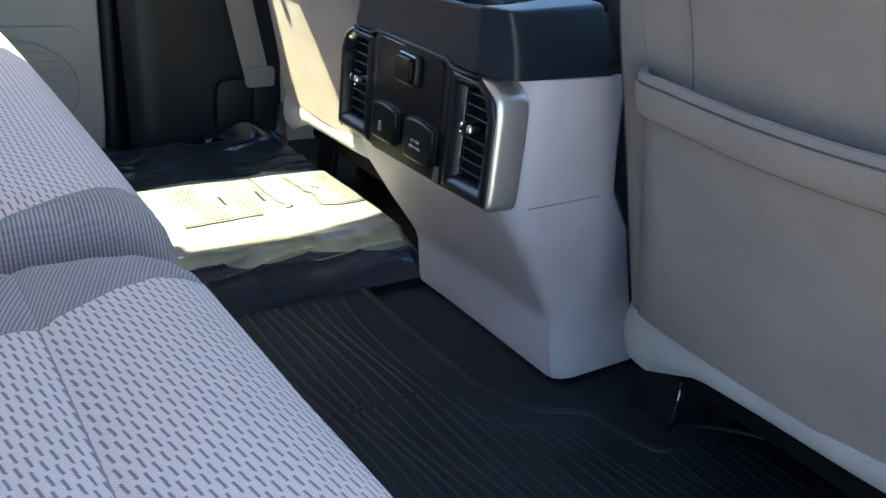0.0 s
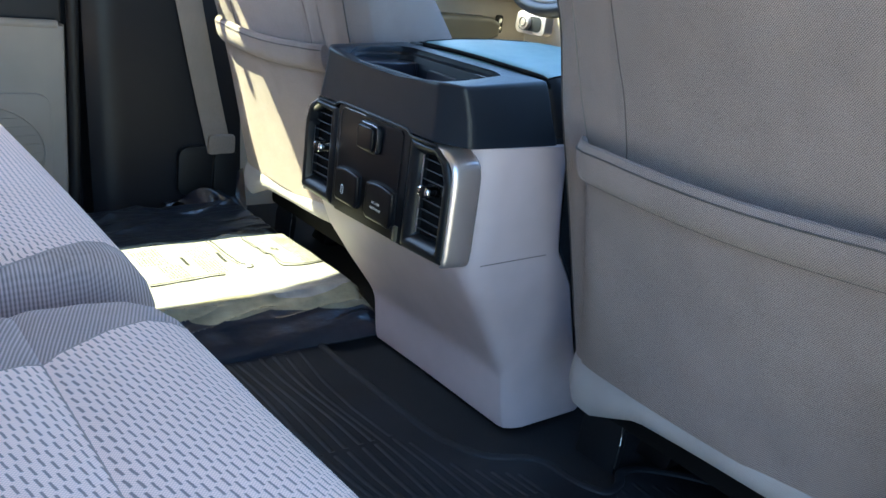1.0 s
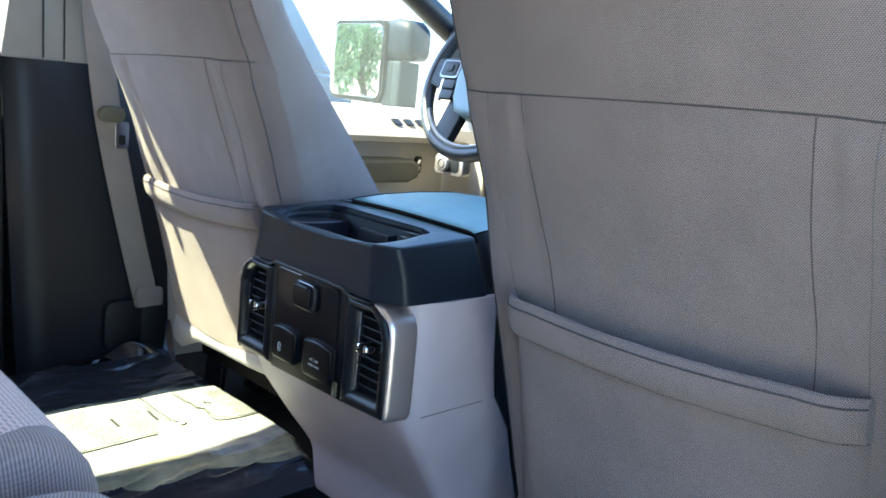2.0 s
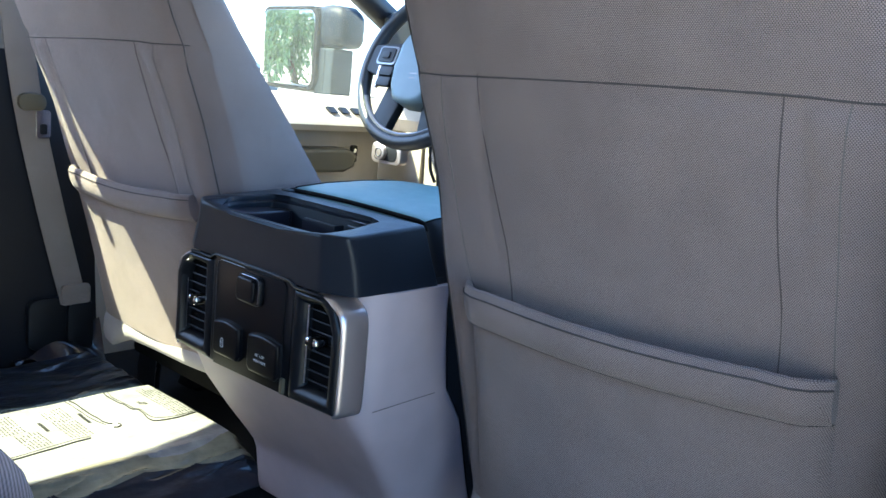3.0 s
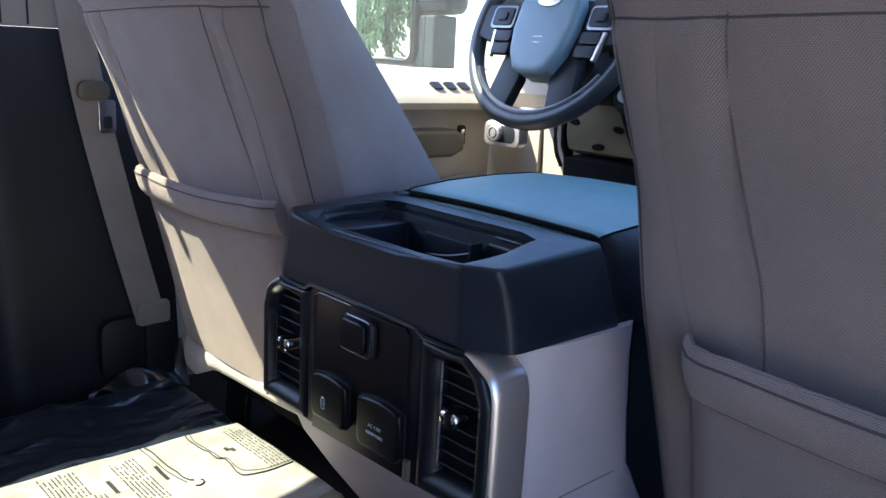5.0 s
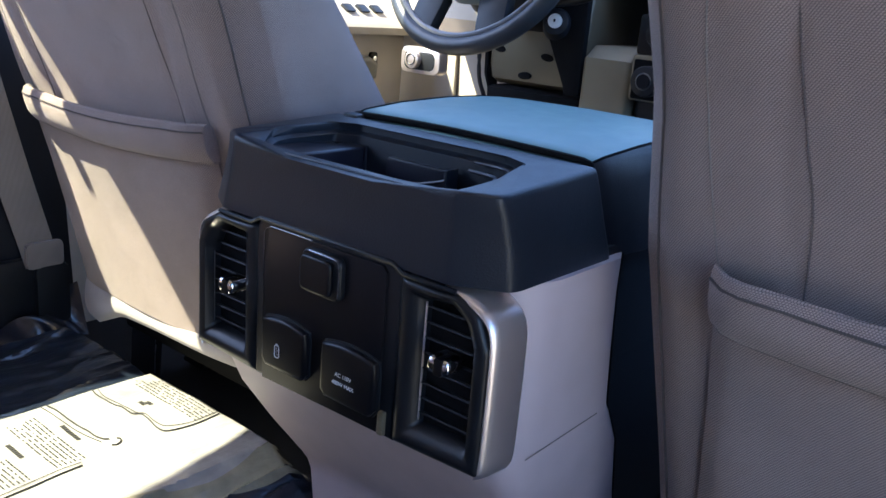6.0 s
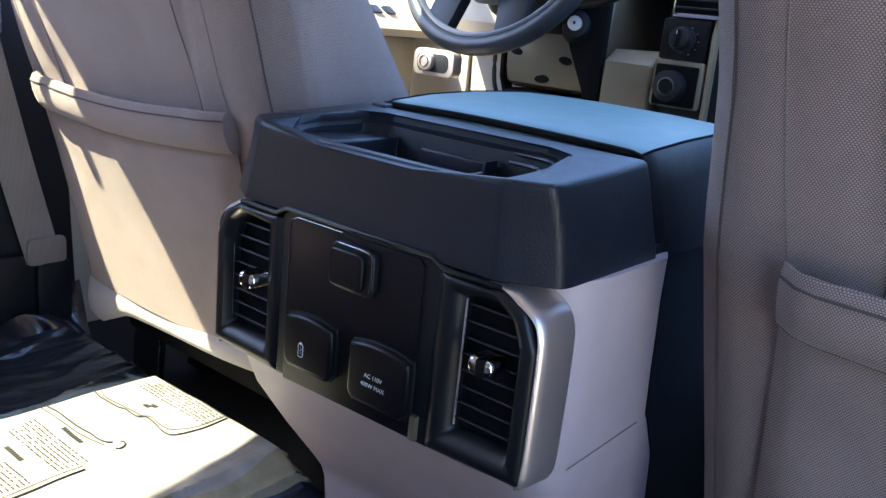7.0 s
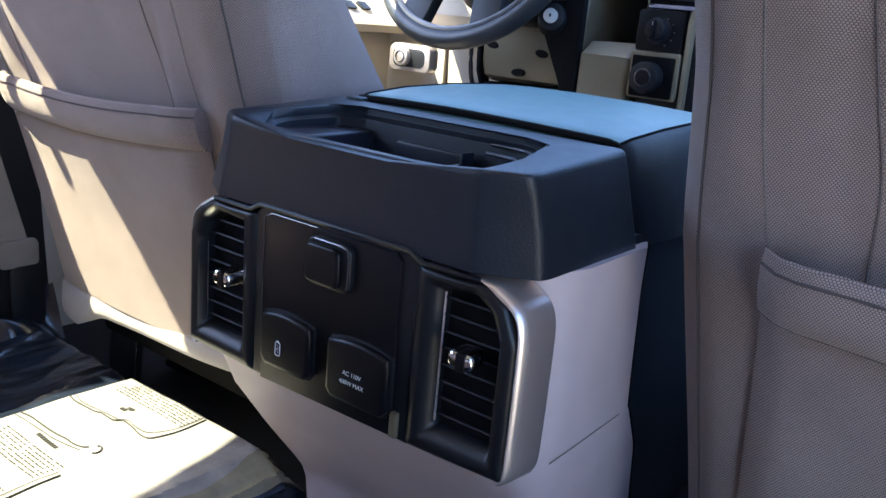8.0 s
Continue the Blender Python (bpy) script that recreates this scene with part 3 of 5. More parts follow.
# ---- dashboard ----
def dashboard():
    d = thing("dashboard", (1.0, 0.0, 0.4), "dark dashboard with lower knee panel, centre stack and open storage slot", "dashboard", kind="structure")
    part("top_pad", slab([(0.92, 0.58), (0.94, 0.635), (1.05, 0.66), (1.19, 0.65), (1.19, 0.58)], "y", -0.72, 0.74, 0.012, 3), M_BLACK, d, "black dashboard top")
    knee = slab([(0.880, 0.395), (0.858, 0.405), (0.850, 0.43), (0.850, 0.47), (0.862, 0.578), (1.1, 0.578), (1.1, 0.43), (0.95, 0.395)], "y", 0.292, 0.488, 0.010, 3)
    part("cluster_hood", slab([(0.900, 0.57), (0.885, 0.66), (0.890, 0.735), (0.915, 0.752), (1.02, 0.745), (1.12, 0.68), (1.12, 0.57)], "y", 0.255, 0.745, 0.016, 4), M_BLACK, d, "black instrument hood")
    part("left_panel", slab([(0.90, 0.47), (0.872, 0.50), (0.868, 0.578), (1.1, 0.578), (1.1, 0.47)], "y", 0.491, 0.73, 0.008), M_TAN, d, "pale left lower dash panel")
    part("footwell_wall", slab([(1.10, -0.01), (1.06, 0.2), (1.05, 0.469), (1.12, 0.469), (1.15, -0.01)], "y", 0.44, 0.718, 0.008), M_TAN, d, "pale footwell wall")
    part("hood_release", box(1.02, 1.05, 0.50, 0.53, 0.36, 0.385, 0.006), M_BLACK, d)
    part("knee_panel", knee, M_KNEE, d, "dark knee panel under the column")
    for y, z, tilt in ((0.364, 0.452, 0.10), (0.408, 0.416, -0.05), (0.466, 0.458, 0.12)):
        part("fastener", slab([(y + 0.013 * math.cos(a), z + 0.0065 * math.sin(a) + tilt * 0.013 * math.cos(a)) for a in [2 * math.pi * k / 16 for k in range(16)]], "x", 0.8485, 0.87, 0.001), M_VOID, d, "dark oval access hole")
    part("column_shroud", slab([(0.289, 0.395), (0.289, 0.60), (0.40, 0.60), (0.385, 0.53), (0.362, 0.492), (0.320, 0.407), (0.318, 0.395)], "x", 0.838, 0.8535, 0.004), M_VOID, d, "black shroud beside the column")
    part("panel_gap", slab([(0.870, 0.372), (0.850, 0.410), (0.846, 0.470), (0.862, 0.530), (0.885, 0.530), (0.885, 0.372)], "y", 0.490, 0.497, 0.002), M_VOID, d, "dark gap beside the knee panel")
    part("gap_trim", tube(smooth_line([(0.868, 0.506, 0.368), (0.848, 0.506, 0.405), (0.844, 0.506, 0.470), (0.860, 0.506, 0.530)], 16), 0.004, 8), M_PILLAR, d)
    part("under_tray", slab([(0.855, 0.335), (0.850, 0.388), (0.870, 0.392), (1.05, 0.392), (1.05, 0.335)], "y", 0.292, 0.488, 0.004), M_VOID, d, "black underside beneath the knee panel")
    part("side_block", slab([(0.84, 0.36), (0.84, 0.462), (0.87, 0.482), (1.1, 0.482), (1.1, 0.36)], "y", 0.199, 0.288, 0.010, 3), M_OLIVE, d, "brown-grey lower block beside the centre stack")
    part("centre_stack", slab([(0.86, 0.36), (0.853, 0.52), (0.90, 0.64), (1.1, 0.64), (1.1, 0.36)], "y", -0.18, 0.195, 0.012, 3), M_BLACK, d)
    f = part("dial_frame", slab(rounded(0.080, 0.072, 0.005, 4, 0.156, 0.440), "x", 0.838, 0.852, 0.003), M_OLIVE, d, "brown framed dial bay")
    part("dial_bay", slab(rounded(0.070, 0.062, 0.003, 4, 0.156, 0.438), "x", 0.8355, 0.8375, 0.0006), M_VOID, f)
    part("selector_dial", disc((0.835, 0.160, 0.437), (-1, 0, 0), 0.024, 0.022, 32, bevel=0.004), M_BLACK, d, "black selector dial")
    part("dial_ring", tube([(0.8128, 0.160 + 0.0125 * math.cos(a), 0.437 + 0.0125 * math.sin(a)) for a in [2 * math.pi * k / 32 for k in range(33)]], 0.0013, 6), M_SILVERDARK, d, "satin dial ring")
    part("dial_face", disc((0.8125, 0.160, 0.437), (-1, 0, 0), 0.0110, 0.002, 24), M_GLOSSBLACK, d)
    part("climate_panel", slab(rounded(0.076, 0.062, 0.006, 4, 0.155, 0.507), "x", 0.840, 0.852, 0.003), M_GLOSSBLACK, d)
    part("climate_knob", disc((0.84, 0.156, 0.507), (-1, 0, 0.15), 0.0165, 0.02, 32, bevel=0.003), M_BLACK, d, "black ribbed climate knob")
    part("knob_grip", box(0.813, 0.822, 0.1535, 0.1590, 0.495, 0.522, 0.002), M_GLOSSBLACK, d)
    part("knob_mark", box(0.8122, 0.8132, 0.1558, 0.1566, 0.515, 0.520, 0), M_WHITE, d)
    part("knob_collar", disc((0.839, 0.156, 0.507), (-1, 0, 0.15), 0.0205, 0.004, 32), M_PILLAR, d)
    for i in range(5):
        a = 0.5 + 0.53 * i
        part("climate_mark", box(0.8385, 0.8397, 0.156 - 0.0245 * math.sin(a) - 0.0012, 0.156 - 0.0245 * math.sin(a) + 0.0012, 0.506 + 0.0225 * math.cos(a) - 0.001, 0.506 + 0.0225 * math.cos(a) + 0.001, 0), M_SILVERDARK, d)
    part("stack_edge", slab([(0.846, 0.37), (0.840, 0.52), (0.848, 0.545), (0.866, 0.545), (0.866, 0.37)], "y", 0.1045, 0.1125, 0.002), M_OLIVE, d, "pale edge strip of the centre stack")
    v = part("vent_frame", slab(rounded(0.10, 0.05, 0.006, 4, 0.135, 0.565), "x", 0.845, 0.862, 0.003), M_CHROME, d, "bright framed dash vent")
    part("vent_mouth", slab(rounded(0.088, 0.038, 0.004, 4, 0.135, 0.565), "x", 0.842, 0.8445, 0.0006), M_VOID, v)
    for i in range(3):
        part("vane", box(0.838, 0.8415, 0.093, 0.177, 0.553 + 0.012 * i, 0.556 + 0.012 * i, 0.0008, 1), M_BLACK, v)
    h = part("light_switch_panel", slab(rounded(0.10, 0.050, 0.014, 5, 0.648, 0.416), "x", 0.842, 0.87, 0.006), M_SILVER, d, "silver headlamp switch panel")
    part("switch_recess", slab(rounded(0.076, 0.034, 0.012, 5, 0.648, 0.416), "x", 0.8408, 0.8425, 0.0005), M_BLACK, h)
    part("light_switch", disc((0.842, 0.660, 0.418), (-1, 0, 0), 0.0175, 0.012, 28, bevel=0.003), M_SILVER, h)
    part("switch_ring", tube([(0.8295, 0.660 + 0.010 * math.cos(a), 0.418 + 0.010 * math.sin(a)) for a in [2 * math.pi * k / 24 for k in range(25)]], 0.0012, 6), M_BLACK, h)

    d.location.z += 0.036


dashboard()


def steering_wheel():
    c = Vector((0.735, 0.434, 0.662))
    w = thing("steering_wheel", c, "black leather steering wheel with silver spokes and round hub", "steering wheel")
    turn = Matrix.Translation(c) @ pose(0, 0, 0, 0, -67, 0)

    def put(bm):
        bmesh.ops.transform(bm, matrix=turn, verts=bm.verts)
        return bm
    # the wheel lies in its own x, y; its own z looks at the driver
    n, m, big = 72, 14, 0.176
    rings = []
    for i in range(n + 1):
        a = 2 * math.pi * i / n
        r = 0.0150
        rings.append([((big + r * math.cos(b)) * math.cos(a), (big + r * math.cos(b)) * math.sin(a), r * 1.05 * math.sin(b)) for b in [2 * math.pi * k / m for k in range(m)]])
    part("rim", put(loft(rings, caps=False)), M_LEATHER, w, "black leather rim")
    part("inner_trim", put(tube([(0.162 * math.cos(a), 0.162 * math.sin(a), 0.009) for a in [math.pi * (0.68 + 0.64 * k / 30) for k in range(31)]], 0.0050, 8)), M_SILVERDARK, w, "satin inner trim of the rim")
    half = [(0.066, 0.030), (0.056, 0.056), (0.030, 0.068), (-0.020, 0.068), (-0.062, 0.058), (-0.092, 0.040), (-0.100, 0.018)]
    w_hub = part("hub", put(slab(half + [(a, -b) for a, b in half[::-1]], "z", -0.02, 0.034, 0.014, 4)), M_HUB_SHEEN, w, "padded hub, blue-grey for reflected sky")
    part("badge", put(slab([(0.032 + 0.012 * math.cos(a), 0.026 * math.sin(a)) for a in [2 * math.pi * k / 28 for k in range(28)]], "z", 0.034, 0.037, 0.001)), M_SILVER, w, "oval silver badge")
    for a, wide in ((-0.035, 0.022), (-0.045, 0.014)):
        part("hub_print", put(box(a - 0.0012, a + 0.0012, -wide / 2, wide / 2, 0.0336, 0.0344, 0)), M_SILVERDARK, w_hub)
    for side in (-1, 1):
        part("spoke", put(slab([(-0.060, side * 0.060), (0.044, side * 0.060), (0.034, side * 0.170), (-0.026, side * 0.170), (-0.040, side * 0.120)], "z", -0.010, 0.012, 0.005)), M_BLACK, w)
        s = part("switch_pod", put(slab(rounded(0.044, 0.058, 0.009, 4, 0.008, side * 0.110), "z", 0.012, 0.019, 0.003)), M_SILVERDARK, w, "satin framed switch pod")
        part("switch_face", put(slab(rounded(0.034, 0.046, 0.006, 4, 0.008, side * 0.110), "z", 0.0192, 0.0215, 0.001)), M_BLACK, s)
        part("switch_button", put(slab(rounded(0.016, 0.022, 0.004, 3, 0.008, side * 0.110), "z", 0.0217, 0.0245, 0.001)), M_PILLAR, s)
        for k in (0, 1):
            part("switch_block", put(slab(rounded(0.021, 0.040, 0.004, 3, -0.028 - 0.024 * k, side * (0.098 - 0.003 * k)), "z", 0.008, 0.020, 0.003)), M_PILLAR, s, "dark rocker switch")
        part("switch_strip", put(slab([(-0.016, side * 0.120), (-0.016, side * 0.126), (-0.066, side * 0.119), (-0.066, side * 0.113)], "z", 0.008, 0.018, 0.002)), M_SILVER, s, "bright trim strip")
        part("lower_spoke", put(slab([(-0.045, side * 0.058), (-0.055, side * 0.084), (-0.140, side * 0.096), (-0.166, side * 0.048), (-0.098, side * 0.034)], "z", -0.014, 0.010, 0.006)), M_BLACK, w, "black lower spoke")
    col = thing("steering_column", (0.9, 0.43, 0.55), "dark steering column with ignition lock and stalks", "steering column")
    part("shroud", loft([[(x, 0.43 + a * sc, z0 + b * sc) for a, b in rounded(0.14, 0.12, 0.03, 5)] for x, z0, sc in ((0.765, 0.63, 0.9), (0.80, 0.615, 1.1), (0.95, 0.565, 1.2))]), M_PILLAR, col)
    lock = part("lock_boss", disc((0.85, 0.347, 0.544), (-1, -0.35, 0.2), 0.029, 0.032, 32, r2=0.0225, bevel=0.004), M_PILLAR, col, "black ignition boss")
    part("key_slot", disc((0.818, 0.336, 0.5505), (-1, -0.35, 0.2), 0.0118, 0.006, 28, bevel=0.001), M_WHITE, lock, "pale ignition lock face")
    part("slot_line", box(0.809, 0.8125, 0.3327, 0.3343, 0.5495, 0.5545, 0), M_BLACK, lock)
    part("stalk", tube([(0.80, 0.37, 0.62), (0.79, 0.28, 0.64), (0.785, 0.235, 0.65)], 0.009, 10), M_BLACK, col)
    part("gear_lever", tube(smooth_line([(0.82, 0.36, 0.58), (0.80, 0.26, 0.60), (0.80, 0.21, 0.66)], 10), 0.011, 10), M_BLACK, col)


# Pale blue in the hub's base colour stands in for reflected sky.
M_HUB_SHEEN = plastic("hub_vinyl_sky_sheen", (0.17, 0.24, 0.28), 0.4, 500.0, 0.2, 0.7)
M_LEATHER = plastic("wheel_leather", (0.03, 0.034, 0.04), 0.35, 500.0, 0.4)
steering_wheel()


# ---- front seats ----
SEAT_Y = -0.455
REAR = [(0.08, 0.150), (0.16, 0.140), (0.25, 0.120), (0.34, 0.101), (0.43, 0.078), (0.53, 0.045), (0.637, 0.004), (0.72, -0.030), (0.80, -0.066), (0.88, -0.105)]
FRONT = [(0.08, 0.45), (0.25, 0.41), (0.45, 0.277), (0.54, 0.206), (0.637, 0.122), (0.707, 0.070), (0.80, 0.020), (0.88, -0.04)]
HALF = [(0.08, 0.215), (0.16, 0.224), (0.25, 0.232), (0.34, 0.242), (0.42, 0.249), (0.53, 0.246), (0.64, 0.250), (0.75, 0.250), (0.88, 0.225)]


# how sharply the outer side turns away, and how far the pocket stands off
SEAT_FORM = {"outer_turn": 0.025, "pocket": 0.019}


def seat_relief(d, z):
    """Valleys along the seams of the backrest and the soft rolls between them, d metres aside from its middle."""
    upper = max(0.0, min(1.0, (z - 0.41) / 0.03, (0.642 - z) / 0.02))
    aside = abs(d)
    seam = 0.137 + 0.010 * math.sin(14 * z)
    roll = math.sin(math.pi * min(1.0, max(0.0, (aside - seam) / 0.045)))
    deep = 0.0030 * math.exp(-((z - 0.639) / 0.008) ** 2)
    deep += upper * (0.0022 * math.exp(-((aside - seam) / 0.006) ** 2) - 0.0042 * roll * (0.6 + 0.4 * math.sin(22 * z + 3 * d)))
    pull = 0.0016 * upper * math.sin(30 * z + 18 * aside) * max(0.0, min(1.0, (aside - 0.06) / 0.08))
    return deep + pull


def back_x(y, z, out=0.0):
    """x of the seat's rear face, out metres proud of it."""
    h = along(z, HALF)
    f = min(1.0, abs(y - SEAT_Y) / h)
    turn = SEAT_FORM["outer_turn"] * max(0.0, (f - 0.735) / 0.265) ** 1.15 if y < SEAT_Y else 0.0
    return along(z, REAR) - 0.012 * (1 - f ** 2) + 0.036 * max(0.0, (f - 0.80) / 0.20) ** 2.2 + turn + seat_relief(y - SEAT_Y, z) - out


def seat_ring(z, grow=0.0):
    h, xr, xf = along(z, HALF) + grow, along(z, REAR) - grow, along(z, FRONT) + grow
    out = []
    n = 96
    for k in range(n + 1):
        f = -1 + 2 * k / n
        y = SEAT_Y + h * math.copysign(1 - (1 - abs(f)) ** 1.6, f)
        out.append((back_x(y, z, grow), y, z))
    d = max(0.02, xf - xr)
    for f, g in ((1.0, 0.30), (1.012, 0.5), (1.0, 0.75), (0.95, 0.93), (0.85, 1.0), (0.68, 0.98), (0.5, 0.88), (0.25, 0.82)):
        out.append((xr + d * g, SEAT_Y + h * f, z))
    for f, g in ((0.0, 0.80), (-0.25, 0.82), (-0.5, 0.88), (-0.68, 0.98), (-0.85, 1.0), (-0.95, 0.93), (-1.0, 0.75), (-1.012, 0.5), (-1.0, 0.30)):
        out.append((xr + d * g, SEAT_Y + h * f, z))
    return out


def on_back(pairs, out, n=30):
    return [(back_x(p.y, p.z, out), p.y, p.z) for p in smooth_line([(0, y, z) for y, z in pairs], n)]


def hem_line(y):
    """Height of the pocket's upper edge."""
    f = (y + 0.275) / -0.362
    return 0.432 + 0.006 * f - 0.008 * math.sin(math.pi * min(max(f, 0), 1)) ** 1.2


def front_seat():
    s = thing("front_seat", (0.25, SEAT_Y, 0.0), "grey woven cloth front seat with a map pocket on its back", "seat", "front seats")
    rings = [seat_ring(0.148 + 0.732 * k / 120) for k in range(121)]
    top = rings[-1]
    cx, cy = sum(p[0] for p in top) / len(top), sum(p[1] for p in top) / len(top)
    for k, sc in enumerate((0.96, 0.86, 0.66, 0.3)):
        rings.append([(cx + (x - cx) * sc - 0.008 * (k + 1), cy + (y - cy) * sc, 0.88 + (0.012, 0.026, 0.036, 0.041)[k]) for x, y, z in top])
    part("backrest", loft(rings), M_SEAT, s)
    # seams
    part("cross_seam", tube(on_back([(-0.222, 0.636), (-0.27, 0.635), (-0.314, 0.6365), (-0.46, 0.6405), (-0.588, 0.6425), (-0.635, 0.6415), (-0.69, 0.643)], 0.0001), 0.0010, 6), M_SEAM, s, "dark seam across the backrest")
    part("panel_seam", tube(on_back([(-0.313, 0.639), (-0.310, 0.61), (-0.311, 0.58), (-0.321, 0.52), (-0.328, 0.477), (-0.327, 0.41)], 0.0), 0.0007, 6), M_PANELSEAM, s)
    part("panel_seam", tube(on_back([(-0.588, 0.6415), (-0.586, 0.58), (-0.588, 0.534), (-0.593, 0.482), (-0.592, 0.42)], 0.0), 0.0007, 6), M_PANELSEAM, s)
    part("bolster_seam", tube(on_back([(-0.268, 0.638), (-0.261, 0.58), (-0.264, 0.52), (-0.272, 0.45), (-0.276, 0.42)], 0.0001), 0.0006, 6), M_STITCH, s)
    part("bolster_seam", tube(on_back([(-0.632, 0.642), (-0.629, 0.58), (-0.632, 0.50), (-0.635, 0.43)], 0.0001), 0.0006, 6), M_STITCH, s)
    for side in (-1, 1):
        pts = []
        for k in range(20):
            z = 0.20 + 0.60 * k / 19
            h, xr, xf = along(z, HALF), along(z, REAR), along(z, FRONT)
            pts.append((back_x(SEAT_Y + side * h * 0.915, z, 0.0006), SEAT_Y + side * h * 0.915, z))
        part("side_piping", tube(pts, 0.0010, 6), M_SEAM, s, "dark piping along the backrest's side")
    # pocket: a loose sheet with a rolled hem
    ys = [-0.275 - 0.364 * k / 28 for k in range(29)]
    outer, inner = [], []
    for v in range(13):
        f = v / 12
        ro, ri = [], []
        for y in ys:
            zt = hem_line(y) - 0.018
            z = zt + (0.168 - zt) * f
            e = min(1.0, (y + 0.639) / 0.02, (-0.275 - y) / 0.02)
            puff = 0.004 + SEAT_FORM["pocket"] * max(0, e) ** 0.6 * (1 - f) ** 0.9 + 0.003 * max(0, e) * math.sin(9 * y + 5 * f)
            ro.append((back_x(y, z, puff), y, z))
            ri.append((back_x(y, z, puff - 0.003), y, z))
        outer.append(ro)
        inner.append(ri)
    bm = loft(outer, closed=False)
    loft([r[::-1] for r in inner], closed=False, bm=bm)
    part("map_pocket", bm, M_SEAT, s)
    rings = []
    for y in ys:
        e = min(1.0, (y + 0.639) / 0.02, (-0.275 - y) / 0.02)
        d = 0.006 + SEAT_FORM["pocket"] * max(0.0, e) ** 0.6
        zt = hem_line(y)
        ring = []
        for k in range(16):
            a = 2 * math.pi * k / 16
            z = zt - 0.0180 + 0.0205 * math.sin(a)
            ring.append((back_x(y, z, d + 0.0095 * math.cos(a)), y, z))
        rings.append(ring)
    hem = part("pocket_hem", loft(rings), M_SEAT, s, "rolled elastic pocket hem")
    part("hem_stitch", tube([(back_x(y, hem_line(y) - 0.0058, 0.0142 + SEAT_FORM["pocket"] * max(0.0, min(1.0, (y + 0.639) / 0.02, (-0.275 - y) / 0.02)) ** 0.6), y, hem_line(y) - 0.0058) for y in ys], 0.0009, 6), M_SEAM, hem)
    part("hem_stitch", tube([(back_x(y, hem_line(y) - 0.0365, 0.0078 + (SEAT_FORM["pocket"] + 0.0008) * max(0.0, min(1.0, (y + 0.639) / 0.02, (-0.275 - y) / 0.02)) ** 0.6), y, hem_line(y) - 0.0365) for y in ys], 0.0012, 6), M_SEAM, hem)
    for y in (-0.277, -0.637):
        part("pocket_seam", tube([(back_x(y, z, 0.0025), y, z) for z in [0.43 - 0.262 * k / 16 for k in range(17)]], 0.0013, 6), M_SEAM, s)
    # felt flap along the lower edge
    rings = []
    for k in range(31):
        y = -0.240 - 0.438 * k / 30
        f = k / 30
        z0, z1 = along(f, [(0.0, 0.135), (0.05, 0.112), (0.13, 0.110), (0.28, 0.140), (1.0, 0.152)]), 0.171 + 0.016 * f
        end = min(1.0, 14 * f + 0.45, 6 * (1 - f) + 0.2)
        ring = []
        for j in range(14):
            a = 2 * math.pi * j / 14
            zc = (z0 + z1) / 2
            ring.append((back_x(y, 0.165) + 0.004 - 0.0115 * end * math.cos(a) + 0.002 * math.sin(25 * y), y, zc + (z1 - z0) / 2 * end * math.sin(a) + 0.020 * (1 - end)))
        rings.append(ring)
    part("lower_flap", loft(rings), M_LIP, s, "pale felt flap along the lower edge")
    # cushion, seat frame and rails
    part("cushion", box(0.27, 0.72, -0.65, -0.26, 0.13, 0.30, 0.05, 4), M_SEATSIDE, s)
    part("seat_frame", box(0.19, 0.68, -0.65, -0.26, 0.08, 0.128, 0.01), M_VOID, s)
    for y in (-0.63, -0.29):
        r = part("rail", box(0.30, 0.70, y - 0.022, y + 0.022, -0.01, 0.07, 0.006), M_VOID, s, "black seat rail")
        part("rail_cover", slab([(0.285, 0.0), (0.36, 0.0), (0.355, 0.062), (0.31, 0.05)], "y", y - 0.026, y + 0.026, 0.004), M_GLOSSBLACK, r)
    part("wiring_bracket", slab([(0.226, -0.01), (0.236, -0.01), (0.240, 0.045), (0.232, 0.06), (0.228, 0.04)], "y", -0.280, -0.215, 0.0012), M_BLACK, s)
    part("bracket_edge", tube(smooth_line([(0.226, -0.281, 0.0), (0.2265, -0.282, 0.030), (0.230, -0.279, 0.045), (0.232, -0.276, 0.062)], 10), 0.0010, 6), M_SILVERDARK, s, "thin bright edge")
    return s


front_seat()
SEAT_FORM.update(outer_turn=0.0, pocket=0.010)
driver = front_seat()
driver.location.y += 0.876
tagged(driver, "grey woven cloth driver's seat with a map pocket on its back", "seat", "front seats")


# ---- rear bench ----
PROFILE = [(-0.86, 0.05), (-0.86, 0.255), (-0.80, 0.272), (-0.70, 0.286), (-0.60, 0.294), (-0.52, 0.299), (-0.458, 0.3006), (-0.450, 0.2982), (-0.446, 0.2968), (-0.442, 0.2982), (-0.434, 0.3008), (-0.40, 0.3005), (-0.369, 0.2975), (-0.348, 0.2895), (-0.331, 0.277), (-0.319, 0.260), (-0.312, 0.24), (-0.311, 0.20), (-0.321, 0.16), (-0.341, 0.11), (-0.36, 0.07), (-0.42, 0.05)]


